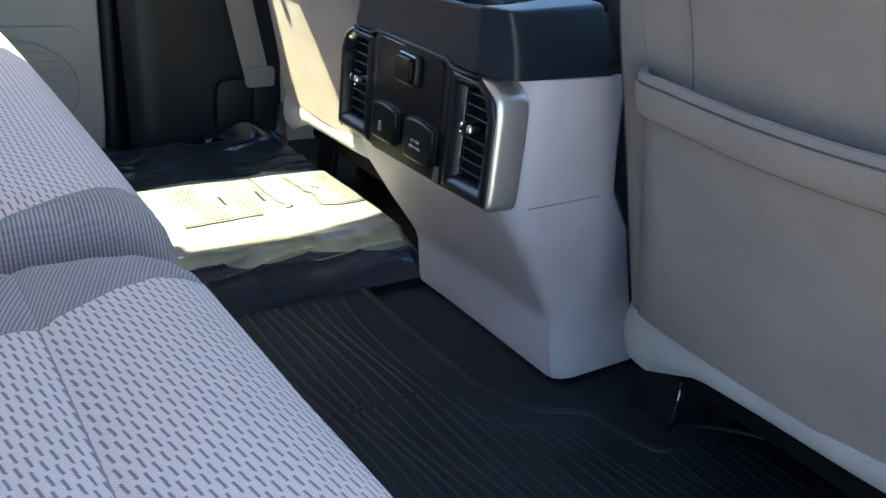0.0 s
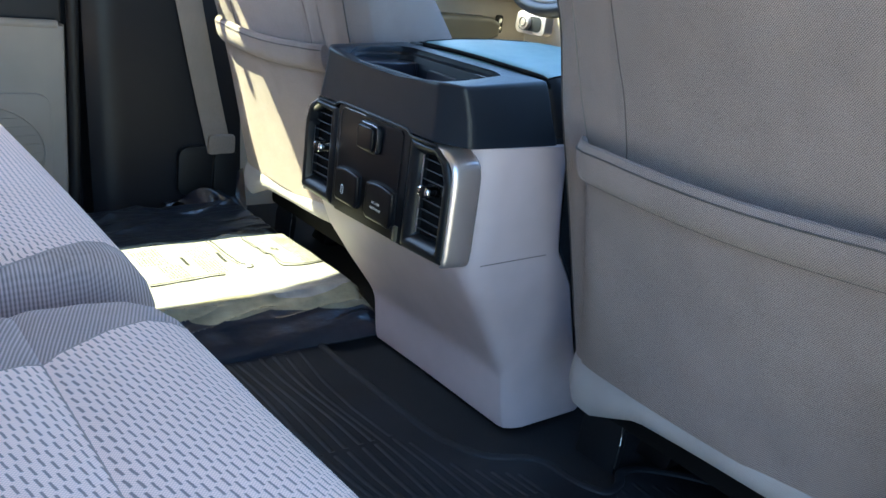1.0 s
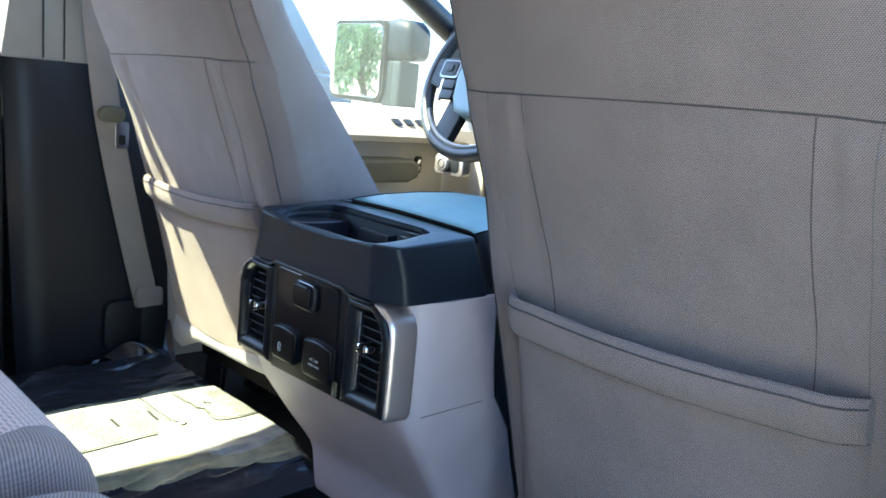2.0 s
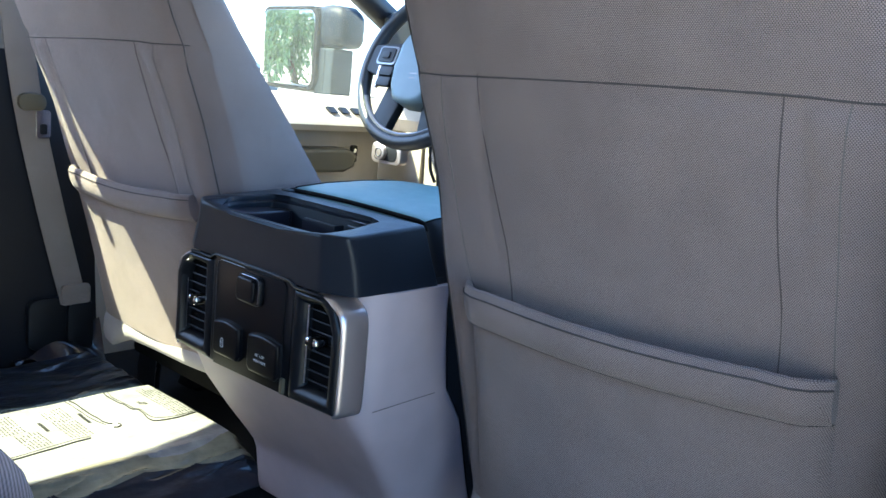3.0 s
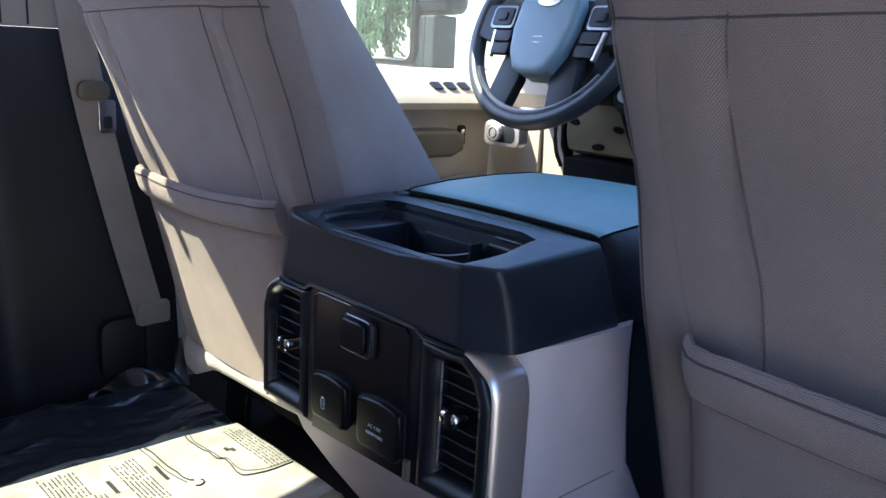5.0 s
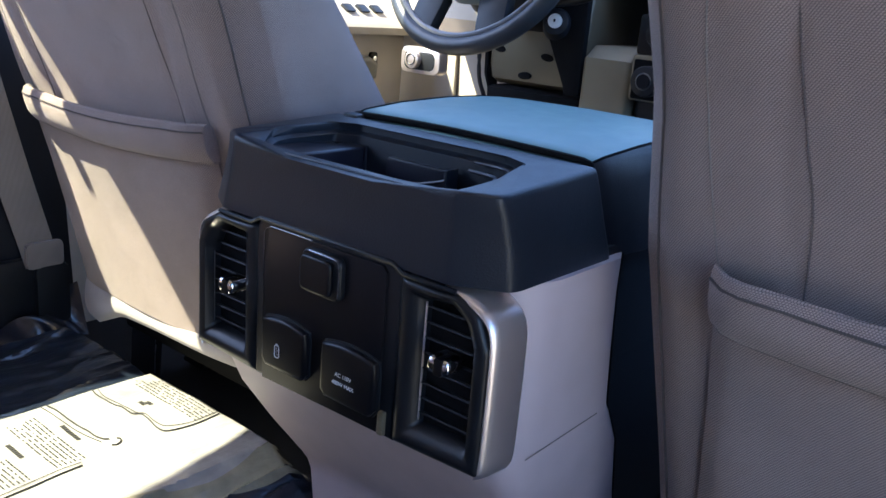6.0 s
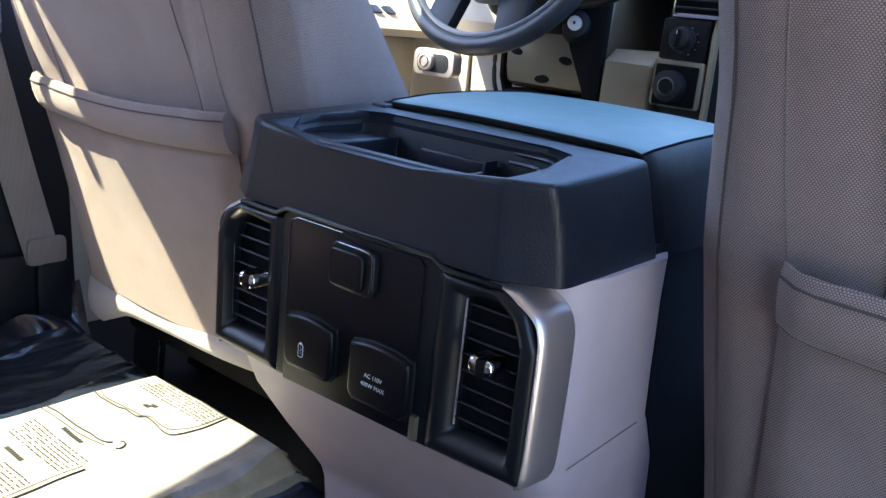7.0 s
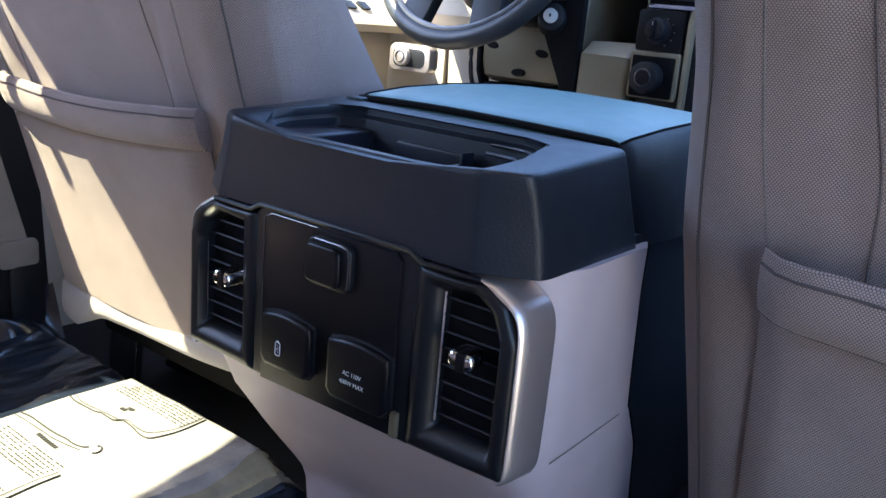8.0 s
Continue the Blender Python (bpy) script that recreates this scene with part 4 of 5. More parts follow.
def cushion_z(x, z, y, y0, y1, lift):
    """Height of a cushion's skin over the profile point (x, z) at y, rounded off towards its ends, with the pull of the front edge."""
    e = min(y - y0, y1 - y)
    d = 1 - math.sqrt(max(0.0, 1 - (1 - min(1.0, max(0.0, e) / (0.065 if y1 < 0 else 0.040))) ** 2))
    crown = 0.006 * (1 - ((y - (y0 + y1) / 2) / ((y1 - y0) / 2)) ** 2)
    zz = z + lift + crown
    if z > 0.12:
        zz -= 0.10 * d * min(1.0, (z - 0.12) / 0.12)
    return x + (0.006 if x > -0.42 else 0.0) - (0.035 * d if x > -0.45 else 0.0) + (0.035 * max(0.0, -0.38 - y) if x > -0.40 else 0.0), y, zz


def rear_bench():
    b = thing("rear_bench", (-0.6, 0.0, 0.0), "grey split rear bench with dash-patterned cushions and ribbed edges", "bench seat")

    def cushion(y0, y1, lift, low, high, edging):
        """A cushion from y0 to y1; between the seams low and high, tables of y over x, it wears the dash cloth."""
        def sheet(fa, fb, n, ends=False):
            rows = []
            for k in range(n + 1):
                row = []
                for x, z in PROFILE:
                    ya, yb = fa(x), fb(x)
                    f = k / n
                    row.append(cushion_z(x, z, ya + (yb - ya) * f, y0, y1, lift))
                rows.append(row)
            return loft(rows, caps=ends)
        lo, hi = (lambda x: along(x, low)), (lambda x: along(x, high))
        part("side_bolster", sheet(lambda x: y0, lo, 14, True), edging, b, "ribbed grey cushion edge")
        part("seat_panel", sheet(lo, hi, 40), M_BENCH, b, "pale cloth panel with dark dashes")
        part("side_bolster", sheet(hi, lambda x: y1, 14, True), edging, b, "ribbed grey cushion edge")
        for f in (lo, hi):
            pts = [cushion_z(x, z, f(x), y0, y1, lift) for x, z in PROFILE[2:18]]
            part("edge_stitch", tube([(x, y, z - 0.0004) for x, y, z in pts], 0.0009, 6), M_VALLEY, b)
        pts = [cushion_z(-0.446, 0.2968, lo(-0.446) + (hi(-0.446) - lo(-0.446)) * k / 30, y0, y1, lift) for k in range(31)]
        part("cross_seam", tube(pts, 0.0006, 6), M_VALLEY, b)

    cushion(-0.74, -0.163, 0.0, [(-0.5, -0.66), (-0.3, -0.66)], [(-0.47, -0.309), (-0.44, -0.302), (-0.39, -0.266), (-0.345, -0.254), (-0.32, -0.238)], M_TWILLBIAS)
    cushion(-0.157, 0.72, 0.010, [(-0.47, -0.140), (-0.44, -0.134), (-0.40, -0.120), (-0.345, -0.090), (-0.32, -0.085)], [(-0.5, 0.64), (-0.3, 0.64)], M_TWILL)
    # Unseen base, kept black to cut light bounced onto the console.
    part("bench_base", box(-0.84, -0.313, -0.70, 0.70, 0.0, 0.185, 0.01), M_BLACK, b, "unseen black base under the cushions, added to cut bounced light")
    rings = []
    for k in range(15):
        z = 0.26 + 0.46 * k / 14
        x = -0.80 - 0.20 * (z - 0.26)
        rings.append([(x, -0.73, z), (x + 0.03, -0.62, z), (x + 0.035, -0.3, z), (x + 0.02, -0.18, z), (x + 0.035, 0.0, z), (x + 0.035, 0.5, z), (x + 0.02, 0.68, z), (x, 0.73, z), (x - 0.12, 0.73, z), (x - 0.12, -0.73, z)])
    part("bench_backrest", loft(rings), M_TWILL, b)


rear_bench()


# ---- centre console ----
EDGE_LEFT = [(0.0, 0.003), (0.06, 0.005), (0.12, 0.011), (0.18, 0.015), (0.235, 0.013), (0.25, 0.004), (0.30, 0.0)]
BODY_STEP = [(0.0, 0.128), (0.083, 0.105), (0.198, 0.058), (0.258, 0.013), (0.36, 0.0)]


def console():
    c = thing("centre_console", (0.15, 0.0, 0.0), "grey centre console with black rear vent panel, cup tray and armrest", "console")
    # body: rings by height, the rear face drawn in towards the foot
    table = [(0.0, 0.156, 0.152), (0.012, 0.152, 0.151), (0.04, 0.147, 0.148), (0.072, 0.143, 0.146), (0.086, 0.139, 0.146), (0.10, 0.131, 0.147), (0.15, 0.098, 0.152), (0.20, 0.066, 0.158), (0.243, 0.037, 0.163), (0.248, 0.036, 0.1625), (0.253, 0.036, 0.1635), (0.30, 0.034, 0.165), (0.36, 0.033, 0.166), (0.392, 0.034, 0.166)]
    rings = []
    for z, xr, h in table:
        step = along(z, BODY_STEP)
        cut = 0.030 if z > 0.24 else max(0.020, 0.030 - 0.16 * (0.24 - z))
        ring = [(0.74, h - 0.055, z), (0.29 + step, h - 0.055, z), (0.210 + step, h - 0.050, z), (0.188 + step, h - 0.028, z), (0.173 + step, h - 0.007, z), (0.158 + step, h, z), (xr + cut + 0.008, h, z), (xr + cut * 0.6, h - 0.004, z), (xr + cut * 0.15, h - cut * 0.5, z), (xr, h - cut, z), (xr, h * 0.5, z), (xr, 0.0, z)]
        right = [(x, -y, zz) for x, y, zz in ring[-2::-1]]
        # on the driver's side the slanted rear face runs out to a crisp edge
        w = min(1.0, max(0.0, (0.258 - z) / 0.02))
        back = xr - along(z, EDGE_LEFT)
        crisp = [(xr + 0.030, h + 0.010), (back + 0.008, h + 0.010), (back + 0.0015, h + 0.0085), (back, h + 0.004), (xr - 0.3 * (xr - back), h * 0.5)]
        ring[6:11] = [(x + (cx - x) * w, y + (cy - y) * w, zz) for (x, y, zz), (cx, cy) in zip(ring[6:11], crisp)]
        rings.append(ring + right)
    part("body", loft(rings), M_GREY, c)
    # Black sheets put deep shade on the recessed sides below the armrest.
    for side in (-1, 1):
        strips = []
        for z, xr, h in table:
            step = along(z, BODY_STEP)
            strips.append([(x + step, side * (y + h + 0.0012), z) for x, y in ((0.1725, -0.0062), (0.188, -0.027), (0.210, -0.049), (0.29, -0.054), (0.60, -0.054))])
        part("side_shade", loft(strips, closed=False), M_CARPET, c, "black sheet on the recessed side, standing in for deep shade")
    part("body_seam", tube([(0.160, -0.1637, 0.2555), (0.10, -0.1639, 0.2545), (0.055, -0.1637, 0.2535)], 0.0005, 6), M_STITCH, c)
    # vent panel: silver frame, black fascia
    frame_line = [(-0.150, 0.258), (-0.160, 0.268), (-0.161, 0.352), (-0.152, 0.372), (-0.131, 0.389), (-0.082, 0.389), (-0.071, 0.396), (0.071, 0.396), (0.082, 0.389), (0.131, 0.389), (0.152, 0.372), (0.161, 0.352), (0.160, 0.268), (0.150, 0.258)]
    panel = part("vent_panel", slab(frame_line, "x", 0.015, 0.036, 0.004, 3), M_BEZEL, c, "black rear vent panel")
    part("centre_plate", slab([(-0.0805, 0.2555), (0.0805, 0.2555), (0.0805, 0.3885), (0.072, 0.396), (-0.072, 0.396), (-0.0805, 0.3885)], "x", -0.0012, 0.0148, 0.0035, 3), M_BEZEL, panel)
    def sweep(path, prof, closed=False, taper=None):
        """A profile of (x, inward offset) pairs swept along a path of (y, z) round the panel's middle."""
        rings = []
        n = len(path)
        for i, (y, z) in enumerate(path):
            ya, za = path[(i - 1) % n] if closed else path[max(i - 1, 0)]
            yb, zb = path[(i + 1) % n] if closed else path[min(i + 1, n - 1)]
            ln = math.hypot(yb - ya, zb - za)
            ny, nz = -(zb - za) / ln, (yb - ya) / ln
            if ny * -y + nz * (0.325 - z) < 0:
                ny, nz = -ny, -nz
            w = taper(i / (n - 1)) if taper else 1.0
            rings.append([(x, y + ny * o * w, z + nz * o * w) for x, o in prof])
        if closed:
            rings.append(rings[0])
        return loft(rings, caps=not closed)
    for side in (-1, 1):
        path = [(p.x * side, p.y) for p in smooth_line([(0.1180, 0.3900, 0), (0.1290, 0.3893, 0), (0.1380, 0.3872, 0), (0.1460, 0.3832, 0), (0.1540, 0.3785, 0), (0.1598, 0.3725, 0), (0.1630, 0.3640, 0), (0.1642, 0.3520, 0), (0.1645, 0.320, 0), (0.1643, 0.290, 0), (0.1638, 0.268, 0), (0.1620, 0.2590, 0), (0.1575, 0.2548, 0)], 84)]
        prof = [(0.006, 0.0050), (0.0006, 0.0048), (-0.0004, 0.0042), (-0.0002, 0.0034), (0.0030, 0.0014), (0.0050, 0.0005), (0.0072, 0.0000), (0.014, -0.0006), (0.031, -0.0020), (0.0352, -0.0012), (0.0352, 0.010)]
        part("silver_corner", sweep(path, prof, taper=lambda f: min(1.0, 0.12 + 4.5 * f, 0.6 + 10 * (1 - f))), M_SILVER, panel, "satin silver corner trim", sharp=62)
        # Black strip that draws the shadow gap behind the silver trim.
        part("corner_shadow_gap", sweep(path[12:], [(0.0345, 0.006), (0.0345, -0.0004), (0.0362, -0.0008), (0.0362, 0.006)]), M_VOID, panel)
    part("panel_lip", tube([(0.0, 0.131, 0.3872), (-0.0036, 0.120, 0.3888), (-0.0036, 0.084, 0.3888), (-0.0036, 0.073, 0.3945), (-0.0036, -0.073, 0.3945), (-0.0036, -0.084, 0.3888), (-0.0036, -0.116, 0.3888), (0.0, -0.128, 0.3875)], 0.0020, 8), M_BEZEL, panel, "rounded upper edge of the panel")
    # vents: a broad bevelled surround, a dark duct and its louvres
    def hoop(pts, side, x, n=5):
        """A ring of points at depth x, corners softened."""
        out = []
        m = len(pts)
        for i in range(m):
            a, b, c2 = (Vector(pts[(i + k) % m]) for k in (-1, 0, 1))
            r = 0.0032
            p, q = b + (a - b).normalized() * r, b + (c2 - b).normalized() * r
            for k in range(n):
                f = k / (n - 1)
                w = p * (1 - f) ** 2 + b * 2 * f * (1 - f) + q * f * f
                out.append((x, w.x * side, w.y))
        return out
    mouth = [(0.0985, 0.2760), (0.0985, 0.3735), (0.1255, 0.3755), (0.1380, 0.3665), (0.1460, 0.350), (0.1460, 0.2775)]
    chamfer = [(0.0915, 0.2690), (0.0925, 0.3780), (0.1275, 0.3800), (0.1415, 0.3708), (0.1492, 0.352), (0.1492, 0.2705)]
    crest = [(0.0870, 0.2640), (0.0870, 0.3825), (0.1290, 0.3835), (0.1460, 0.3738), (0.1545, 0.353), (0.1545, 0.2650)]
    flank = [(0.0820, 0.2590), (0.0820, 0.3850), (0.1303, 0.3850), (0.1488, 0.3755), (0.1582, 0.354), (0.1582, 0.2612)]
    brim = [(0.0790, 0.2560), (0.0790, 0.3862), (0.1308, 0.3862), (0.1500, 0.3764), (0.1598, 0.354), (0.1598, 0.2590)]
    for side in (-1, 1):
        v = part("air_vent", loft([hoop(brim, side, 0.0155), hoop(brim, side, 0.0005), hoop(flank, side, -0.0024), hoop(crest, side, -0.0040), hoop(chamfer, side, -0.0026), hoop(mouth, side, 0.0062), hoop(mouth, side, 0.014)], caps=False), M_BEZEL, panel, "black louvred air vent", sharp=50)
        part("duct", slab([(y * side, z) for y, z in mouth], "x", 0.0122, 0.0140, 0.0), M_VOID, v)
        # Metal cords paint the highlight along the mouth's chamfered edges.
        part("mouth_glint", tube([(0.0060, side * 0.0984, 0.279), (0.0060, side * 0.0984, 0.371)], 0.0009, 6), M_SILVER, v, "thin bright edge")
        part("mouth_glint", tube([(0.0055, side * 0.1461, 0.281), (0.0055, side * 0.1461, 0.347)], 0.0005, 6), M_SILVERDARK, v)
        for k in range(8):
            z = 0.2845 + 0.0118 * k
            w = 0.0 if z < 0.350 else (z - 0.350) * 0.55
            ya, yb = side * 0.0990, side * (0.1456 - w)
            part("louvre", slab([(0.0052, z + 0.0004), (0.0058, z + 0.0016), (0.0121, z - 0.0010), (0.0121, z - 0.0026)], "y", min(ya, yb), max(ya, yb), 0.0004, 1), M_LOUVRE, v)
        ky, kz = (0.106, 0.329) if side > 0 else (-0.1275, 0.337)
        k1 = part("thumb_knob", slab(rounded(0.020, 0.0125, 0.005, 5, ky, kz), "x", -0.0150, 0.0055, 0.0045, 4), M_CHROME, v, "chrome thumb knob")
        part("knob_grip", slab(rounded(0.0075, 0.0130, 0.002, 3, ky - 0.0015, kz), "x", -0.0157, -0.003, 0.001), M_GLOSSBLACK, k1)
    # centre field and its covers
    field = part("centre_field", slab([(-0.066, 0.258), (0.068, 0.256), (0.068, 0.386), (0.060, 0.390), (-0.062, 0.390), (-0.067, 0.385)], "x", -0.0035, 0.0, 0.001), M_GLOSSBLACK, panel)
    part("field_edge", tube([(-0.0036, 0.0682, 0.31), (-0.0036, 0.0682, 0.3835), (-0.0036, 0.0665, 0.3868), (-0.0036, 0.0600, 0.3901), (-0.0036, 0.012, 0.3901)], 0.00032, 6), M_SILVERDARK, field, "fine bright edge line")
    part("field_clip", box(-0.005, 0.0, -0.0735, -0.0675, 0.258, 0.277, 0.001), M_KNEE, field, "grey clip")
    def lid(name, y0, y1, z0, z1, label):
        cy, cz, w, h = (y0 + y1) / 2, (z0 + z1) / 2, abs(y1 - y0), z1 - z0
        shape = []
        for k in range(9):
            f = -1 + k / 4
            shape.append((cy + f * w / 2 * 0.97, z1 - 0.004 * f * f))
        shape += [(cy + w / 2, z1 - 0.010), (cy + w / 2, z0 + 0.006), (cy + w / 2 - 0.005, z0), (cy - w / 2 + 0.005, z0), (cy - w / 2, z0 + 0.006), (cy - w / 2, z1 - 0.010)]
        o = part(name, slab(shape, "x", -0.0105, -0.002, 0.0035, 3), M_GLOSSBLACK, panel, label)
        part("gasket", slab([(cy + (y - cy) * 1.05, cz + (z - cz) * 1.05) for y, z in shape], "x", -0.0052, -0.003, 0.0008), M_BLACK, o)
        return o
    usb = lid("charging_cover", 0.009, 0.062, 0.273, 0.318, "black hinged charging cover")
    outlet = lid("outlet_cover", -0.067, -0.009, 0.271, 0.319, "black hinged mains outlet cover")
    blank = part("blank_cover", slab(rounded(0.043, 0.035, 0.007, 5, -0.005, 0.3680), "x", -0.0095, -0.003, 0.002, 3), M_BEZEL, panel, "small black square cover")
    part("blank_face", slab(rounded(0.034, 0.029, 0.006, 5, -0.0025, 0.3675), "x", -0.0140, -0.009, 0.003, 4), M_GLOSSBLACK, blank)
    part("blank_edge", tube(smooth_line([(-0.0098, -0.0245, 0.3545), (-0.0098, -0.0252, 0.362), (-0.0098, -0.0250, 0.378), (-0.0098, -0.0205, 0.3838), (-0.0098, 0.008, 0.3846)], 24), 0.0007, 6), M_SILVERDARK, blank, "fine bright edge")
    # printed marks
    for text, y, z, size in (("AC 110V", -0.0355, 0.2945, 0.0047), ("400W MAX", -0.0355, 0.2875, 0.0047)):
        cu = bpy.data.curves.new("marking", 'FONT')
        cu.body, cu.size, cu.align_x, cu.align_y, cu.extrude = text, size, 'CENTER', 'CENTER', 0.0001
        tmp = new("marking_curve", cu)
        dg = bpy.context.evaluated_depsgraph_get()
        me = bpy.data.meshes.new_from_object(tmp.evaluated_get(dg))
        bpy.data.objects.remove(tmp)
        me.transform(Matrix.Translation((-0.01065, y, z)) @ Matrix(((0, 0, -1, 0), (-1, 0, 0, 0), (0, 1, 0, 0), (0, 0, 0, 1))))
        me.materials.clear()
        me.materials.append(M_WHITE)
        ob = new("marking", me)
        ob.parent = outlet
    sym = tube([(-0.0108, 0.041 + y, 0.290 + z) for y, z in rounded(0.0052, 0.0105, 0.0015, 3) + rounded(0.0052, 0.0105, 0.0015, 3)[:1]], 0.0004, 5)
    tube([(-0.0108, 0.0418, 0.2935), (-0.0108, 0.0402, 0.2902), (-0.0108, 0.0418, 0.2902), (-0.0108, 0.0402, 0.2868)], 0.0003, 5, sym)
    box(-0.0110, -0.0106, 0.0397, 0.0423, 0.2954, 0.2966, 0, bm=sym)
    part("battery_symbol", sym, M_WHITE, usb, "white battery symbol")

    # cap: vinyl shell with a tray sunk into its top
    def cap_ring(z, xr, h, chamfer, corner, xf=0.125):
        ring = [(xf, h, z), (xr + chamfer + 0.005, h, z), (xr + chamfer * 0.85, h - 0.002, z), (xr + 0.002, h - corner * 0.95, z), (xr, h - corner - 0.003, z), (xr, 0.05, z)]
        return ring + [(x, -y, zz) for x, y, zz in ring[::-1]]
    outer = [cap_ring(0.392, -0.0035, 0.1615, 0.025, 0.037, 0.150), cap_ring(0.398, -0.0040, 0.1615, 0.025, 0.037, 0.148), cap_ring(0.42, -0.0045, 0.1595, 0.0225, 0.0345, 0.139), cap_ring(0.443, -0.0060, 0.1560, 0.0185, 0.030, 0.130), cap_ring(0.4520, -0.0073, 0.1545, 0.0160, 0.0275, 0.1262), cap_ring(0.4556, -0.0070, 0.1537, 0.0155, 0.0270, 0.1245), cap_ring(0.4570, -0.0058, 0.1522, 0.0150, 0.0262, 0.1230), cap_ring(0.4575, -0.0030, 0.1495, 0.0140, 0.0250, 0.1215)]

    def slope(ring):
        return [(x, y, z + max(0.0, x) * 0.064 * min(1.0, max(0.0, (z - 0.42) / 0.03))) for x, y, z in ring]
    outer = [slope(r) for r in outer]
    # the rear wall stands lower along the tray
    outer = [[(x, y, min(z, 0.4492) if (abs(y) < 0.121 and x < 0.007) else z) for x, y, z in r] for r in outer]
    mouth = [(0.104, 0.085), (0.094, 0.109), (0.050, 0.120), (0.026, 0.119), (0.012, 0.108), (0.008, 0.05)]

    def mouth_ring(z, g, dx=0.0):
        ring = [(x - math.copysign(g, x - 0.05) + dx, max(0.0, y - g), z + max(0.0, x) * 0.064) for x, y in mouth]
        ring = [(x, y, min(zz, 0.4497 + 0.2 * max(0.0, x - 0.012))) if x < 0.03 else (x, y, zz) for x, y, zz in ring]
        return ring + [(x, -y, zz) for x, y, zz in ring[::-1]]
    def drawn_in(ring):
        """The driver's side of the cap leans in towards its top."""
        out = []
        for x, y, z in ring:
            f = max(0.0, (z - 0.392) / 0.065) if y > 0 else 0.0
            out.append((x, y * (1 - 0.17 * f), z))
        return out
    rings = outer + [mouth_ring(0.4578, -0.005), mouth_ring(0.4572, -0.0012), mouth_ring(0.4558, 0.0), mouth_ring(0.4510, 0.0005), mouth_ring(0.4480, 0.005), mouth_ring(0.440, 0.006), mouth_ring(0.41, 0.008)]
    def eased(ring, r, n=4):
        """The ring with each corner drawn as a short arc."""
        out = []
        m = len(ring)
        for i in range(m):
            a, b, d = (Vector(ring[(i + k) % m]) for k in (-1, 0, 1))
            ra, rd = min(r, 0.42 * (a - b).length), min(r, 0.42 * (d - b).length)
            p = b + (a - b).normalized() * ra if ra > 0 else b
            q = b + (d - b).normalized() * rd if rd > 0 else b
            for k in range(n):
                f = k / (n - 1)
                out.append(tuple(p * (1 - f) ** 2 + b * 2 * f * (1 - f) + q * f * f))
        return out
    rings = [eased(drawn_in(r), 0.004 if i < len(outer) else 0.003) for i, r in enumerate(rings)]
    bm = loft(rings, caps=False)
    n = len(rings[-1])
    bm.verts.ensure_lookup_table()
    bm.faces.new([bm.verts[len(bm.verts) - n + k] for k in range(n)])
    bm.faces.new([bm.verts[k] for k in range(n)][::-1])
    cap = part("rear_cap", bm, M_CAP, c, "black grained vinyl cap with a sunken tray")
    part("tray_shelf", slab([(0.099, 0.106), (0.010, 0.106), (0.010, 0.066), (0.016, 0.0610), (0.030, 0.0580), (0.060, 0.0560), (0.090, 0.0565), (0.099, 0.0575)], "z", 0.4115, 0.4470, 0.0022, 3), M_WELL, cap, "smooth shelf at the tray's end")
    part("tray_corner", tube([(0.0945, 0.0555, 0.415), (0.0945, 0.0555, 0.4475)], 0.0015, 8), M_WELL, cap)
    liner = part("tray_liner", slab(rounded(0.070, 0.034, 0.004, 3, -0.008, 0.4275), "x", 0.0905, 0.0955, 0.0018), M_WELL, cap, "glossy liner panel at the tray's back")
    part("liner_swage", tube(smooth_line([(0.0900, 0.018, 0.424), (0.0900, -0.005, 0.427), (0.0900, -0.025, 0.432), (0.0900, -0.038, 0.436)], 16), 0.0012, 6), M_WELL, liner)
    part("tray_clip_edge", box(0.080, 0.095, -0.0475, -0.0445, 0.411, 0.4470, 0.001), M_CAP, cap)
    for g, z in ((0.002, 0.4510), (0.009, 0.4450)):
        part("tray_step", tube(smooth_line([(0.098 - g, -0.062, z + 0.004), (0.096 - g, -0.090 + g * 0.5, z + 0.004), (0.088 - g, -0.1035 + g, z + 0.003), (0.072 - g, -0.1080 + g, z + 0.001), (0.055, -0.1095 + g, z - 0.001)], 20), 0.0015, 8), M_WELL, cap, "stepped tray end")
    part("lip_edge", tube([(0.003, 0.102, 0.4496), (0.003, 0.0, 0.4498), (0.003, -0.102, 0.4496)], 0.0012, 6), M_CAP, cap)
    # armrest: upholstered lid and bin behind the cap
    rings, welts = [], ([], [])
    for x, zt, h, zb in ((0.1310, 0.4520, 0.134, 0.400), (0.1315, 0.4605, 0.1385, 0.396), (0.1330, 0.4665, 0.1412, 0.394), (0.1370, 0.4702, 0.1436, 0.392), (0.150, 0.4732, 0.1456, 0.390), (0.20, 0.4776, 0.1472, 0.388), (0.27, 0.4800, 0.1462, 0.386), (0.33, 0.4795, 0.143, 0.386), (0.372, 0.4745, 0.138, 0.388), (0.392, 0.461, 0.131, 0.392), (0.400, 0.440, 0.124, 0.396)):
        half = [(0.0, zt), (h * 0.5, zt - 0.0007), (h - 0.03, zt - 0.0022), (h - 0.001, zt - 0.0045), (h + 0.0035, zt - 0.012), (h + 0.006, zt - 0.030), (h + 0.013, zb)]
        lean = 0.4 * max(0.0, min(1.0, (0.20 - x) / 0.06))
        ring = [(x + lean * max(0.0, zt - 0.005 - z), -y, z) for y, z in half[::-1]]
        ring += [(x + lean * max(0.0, zt - 0.005 - z), y * 0.77, z) for y, z in half[1:]]
        rings.append(ring)
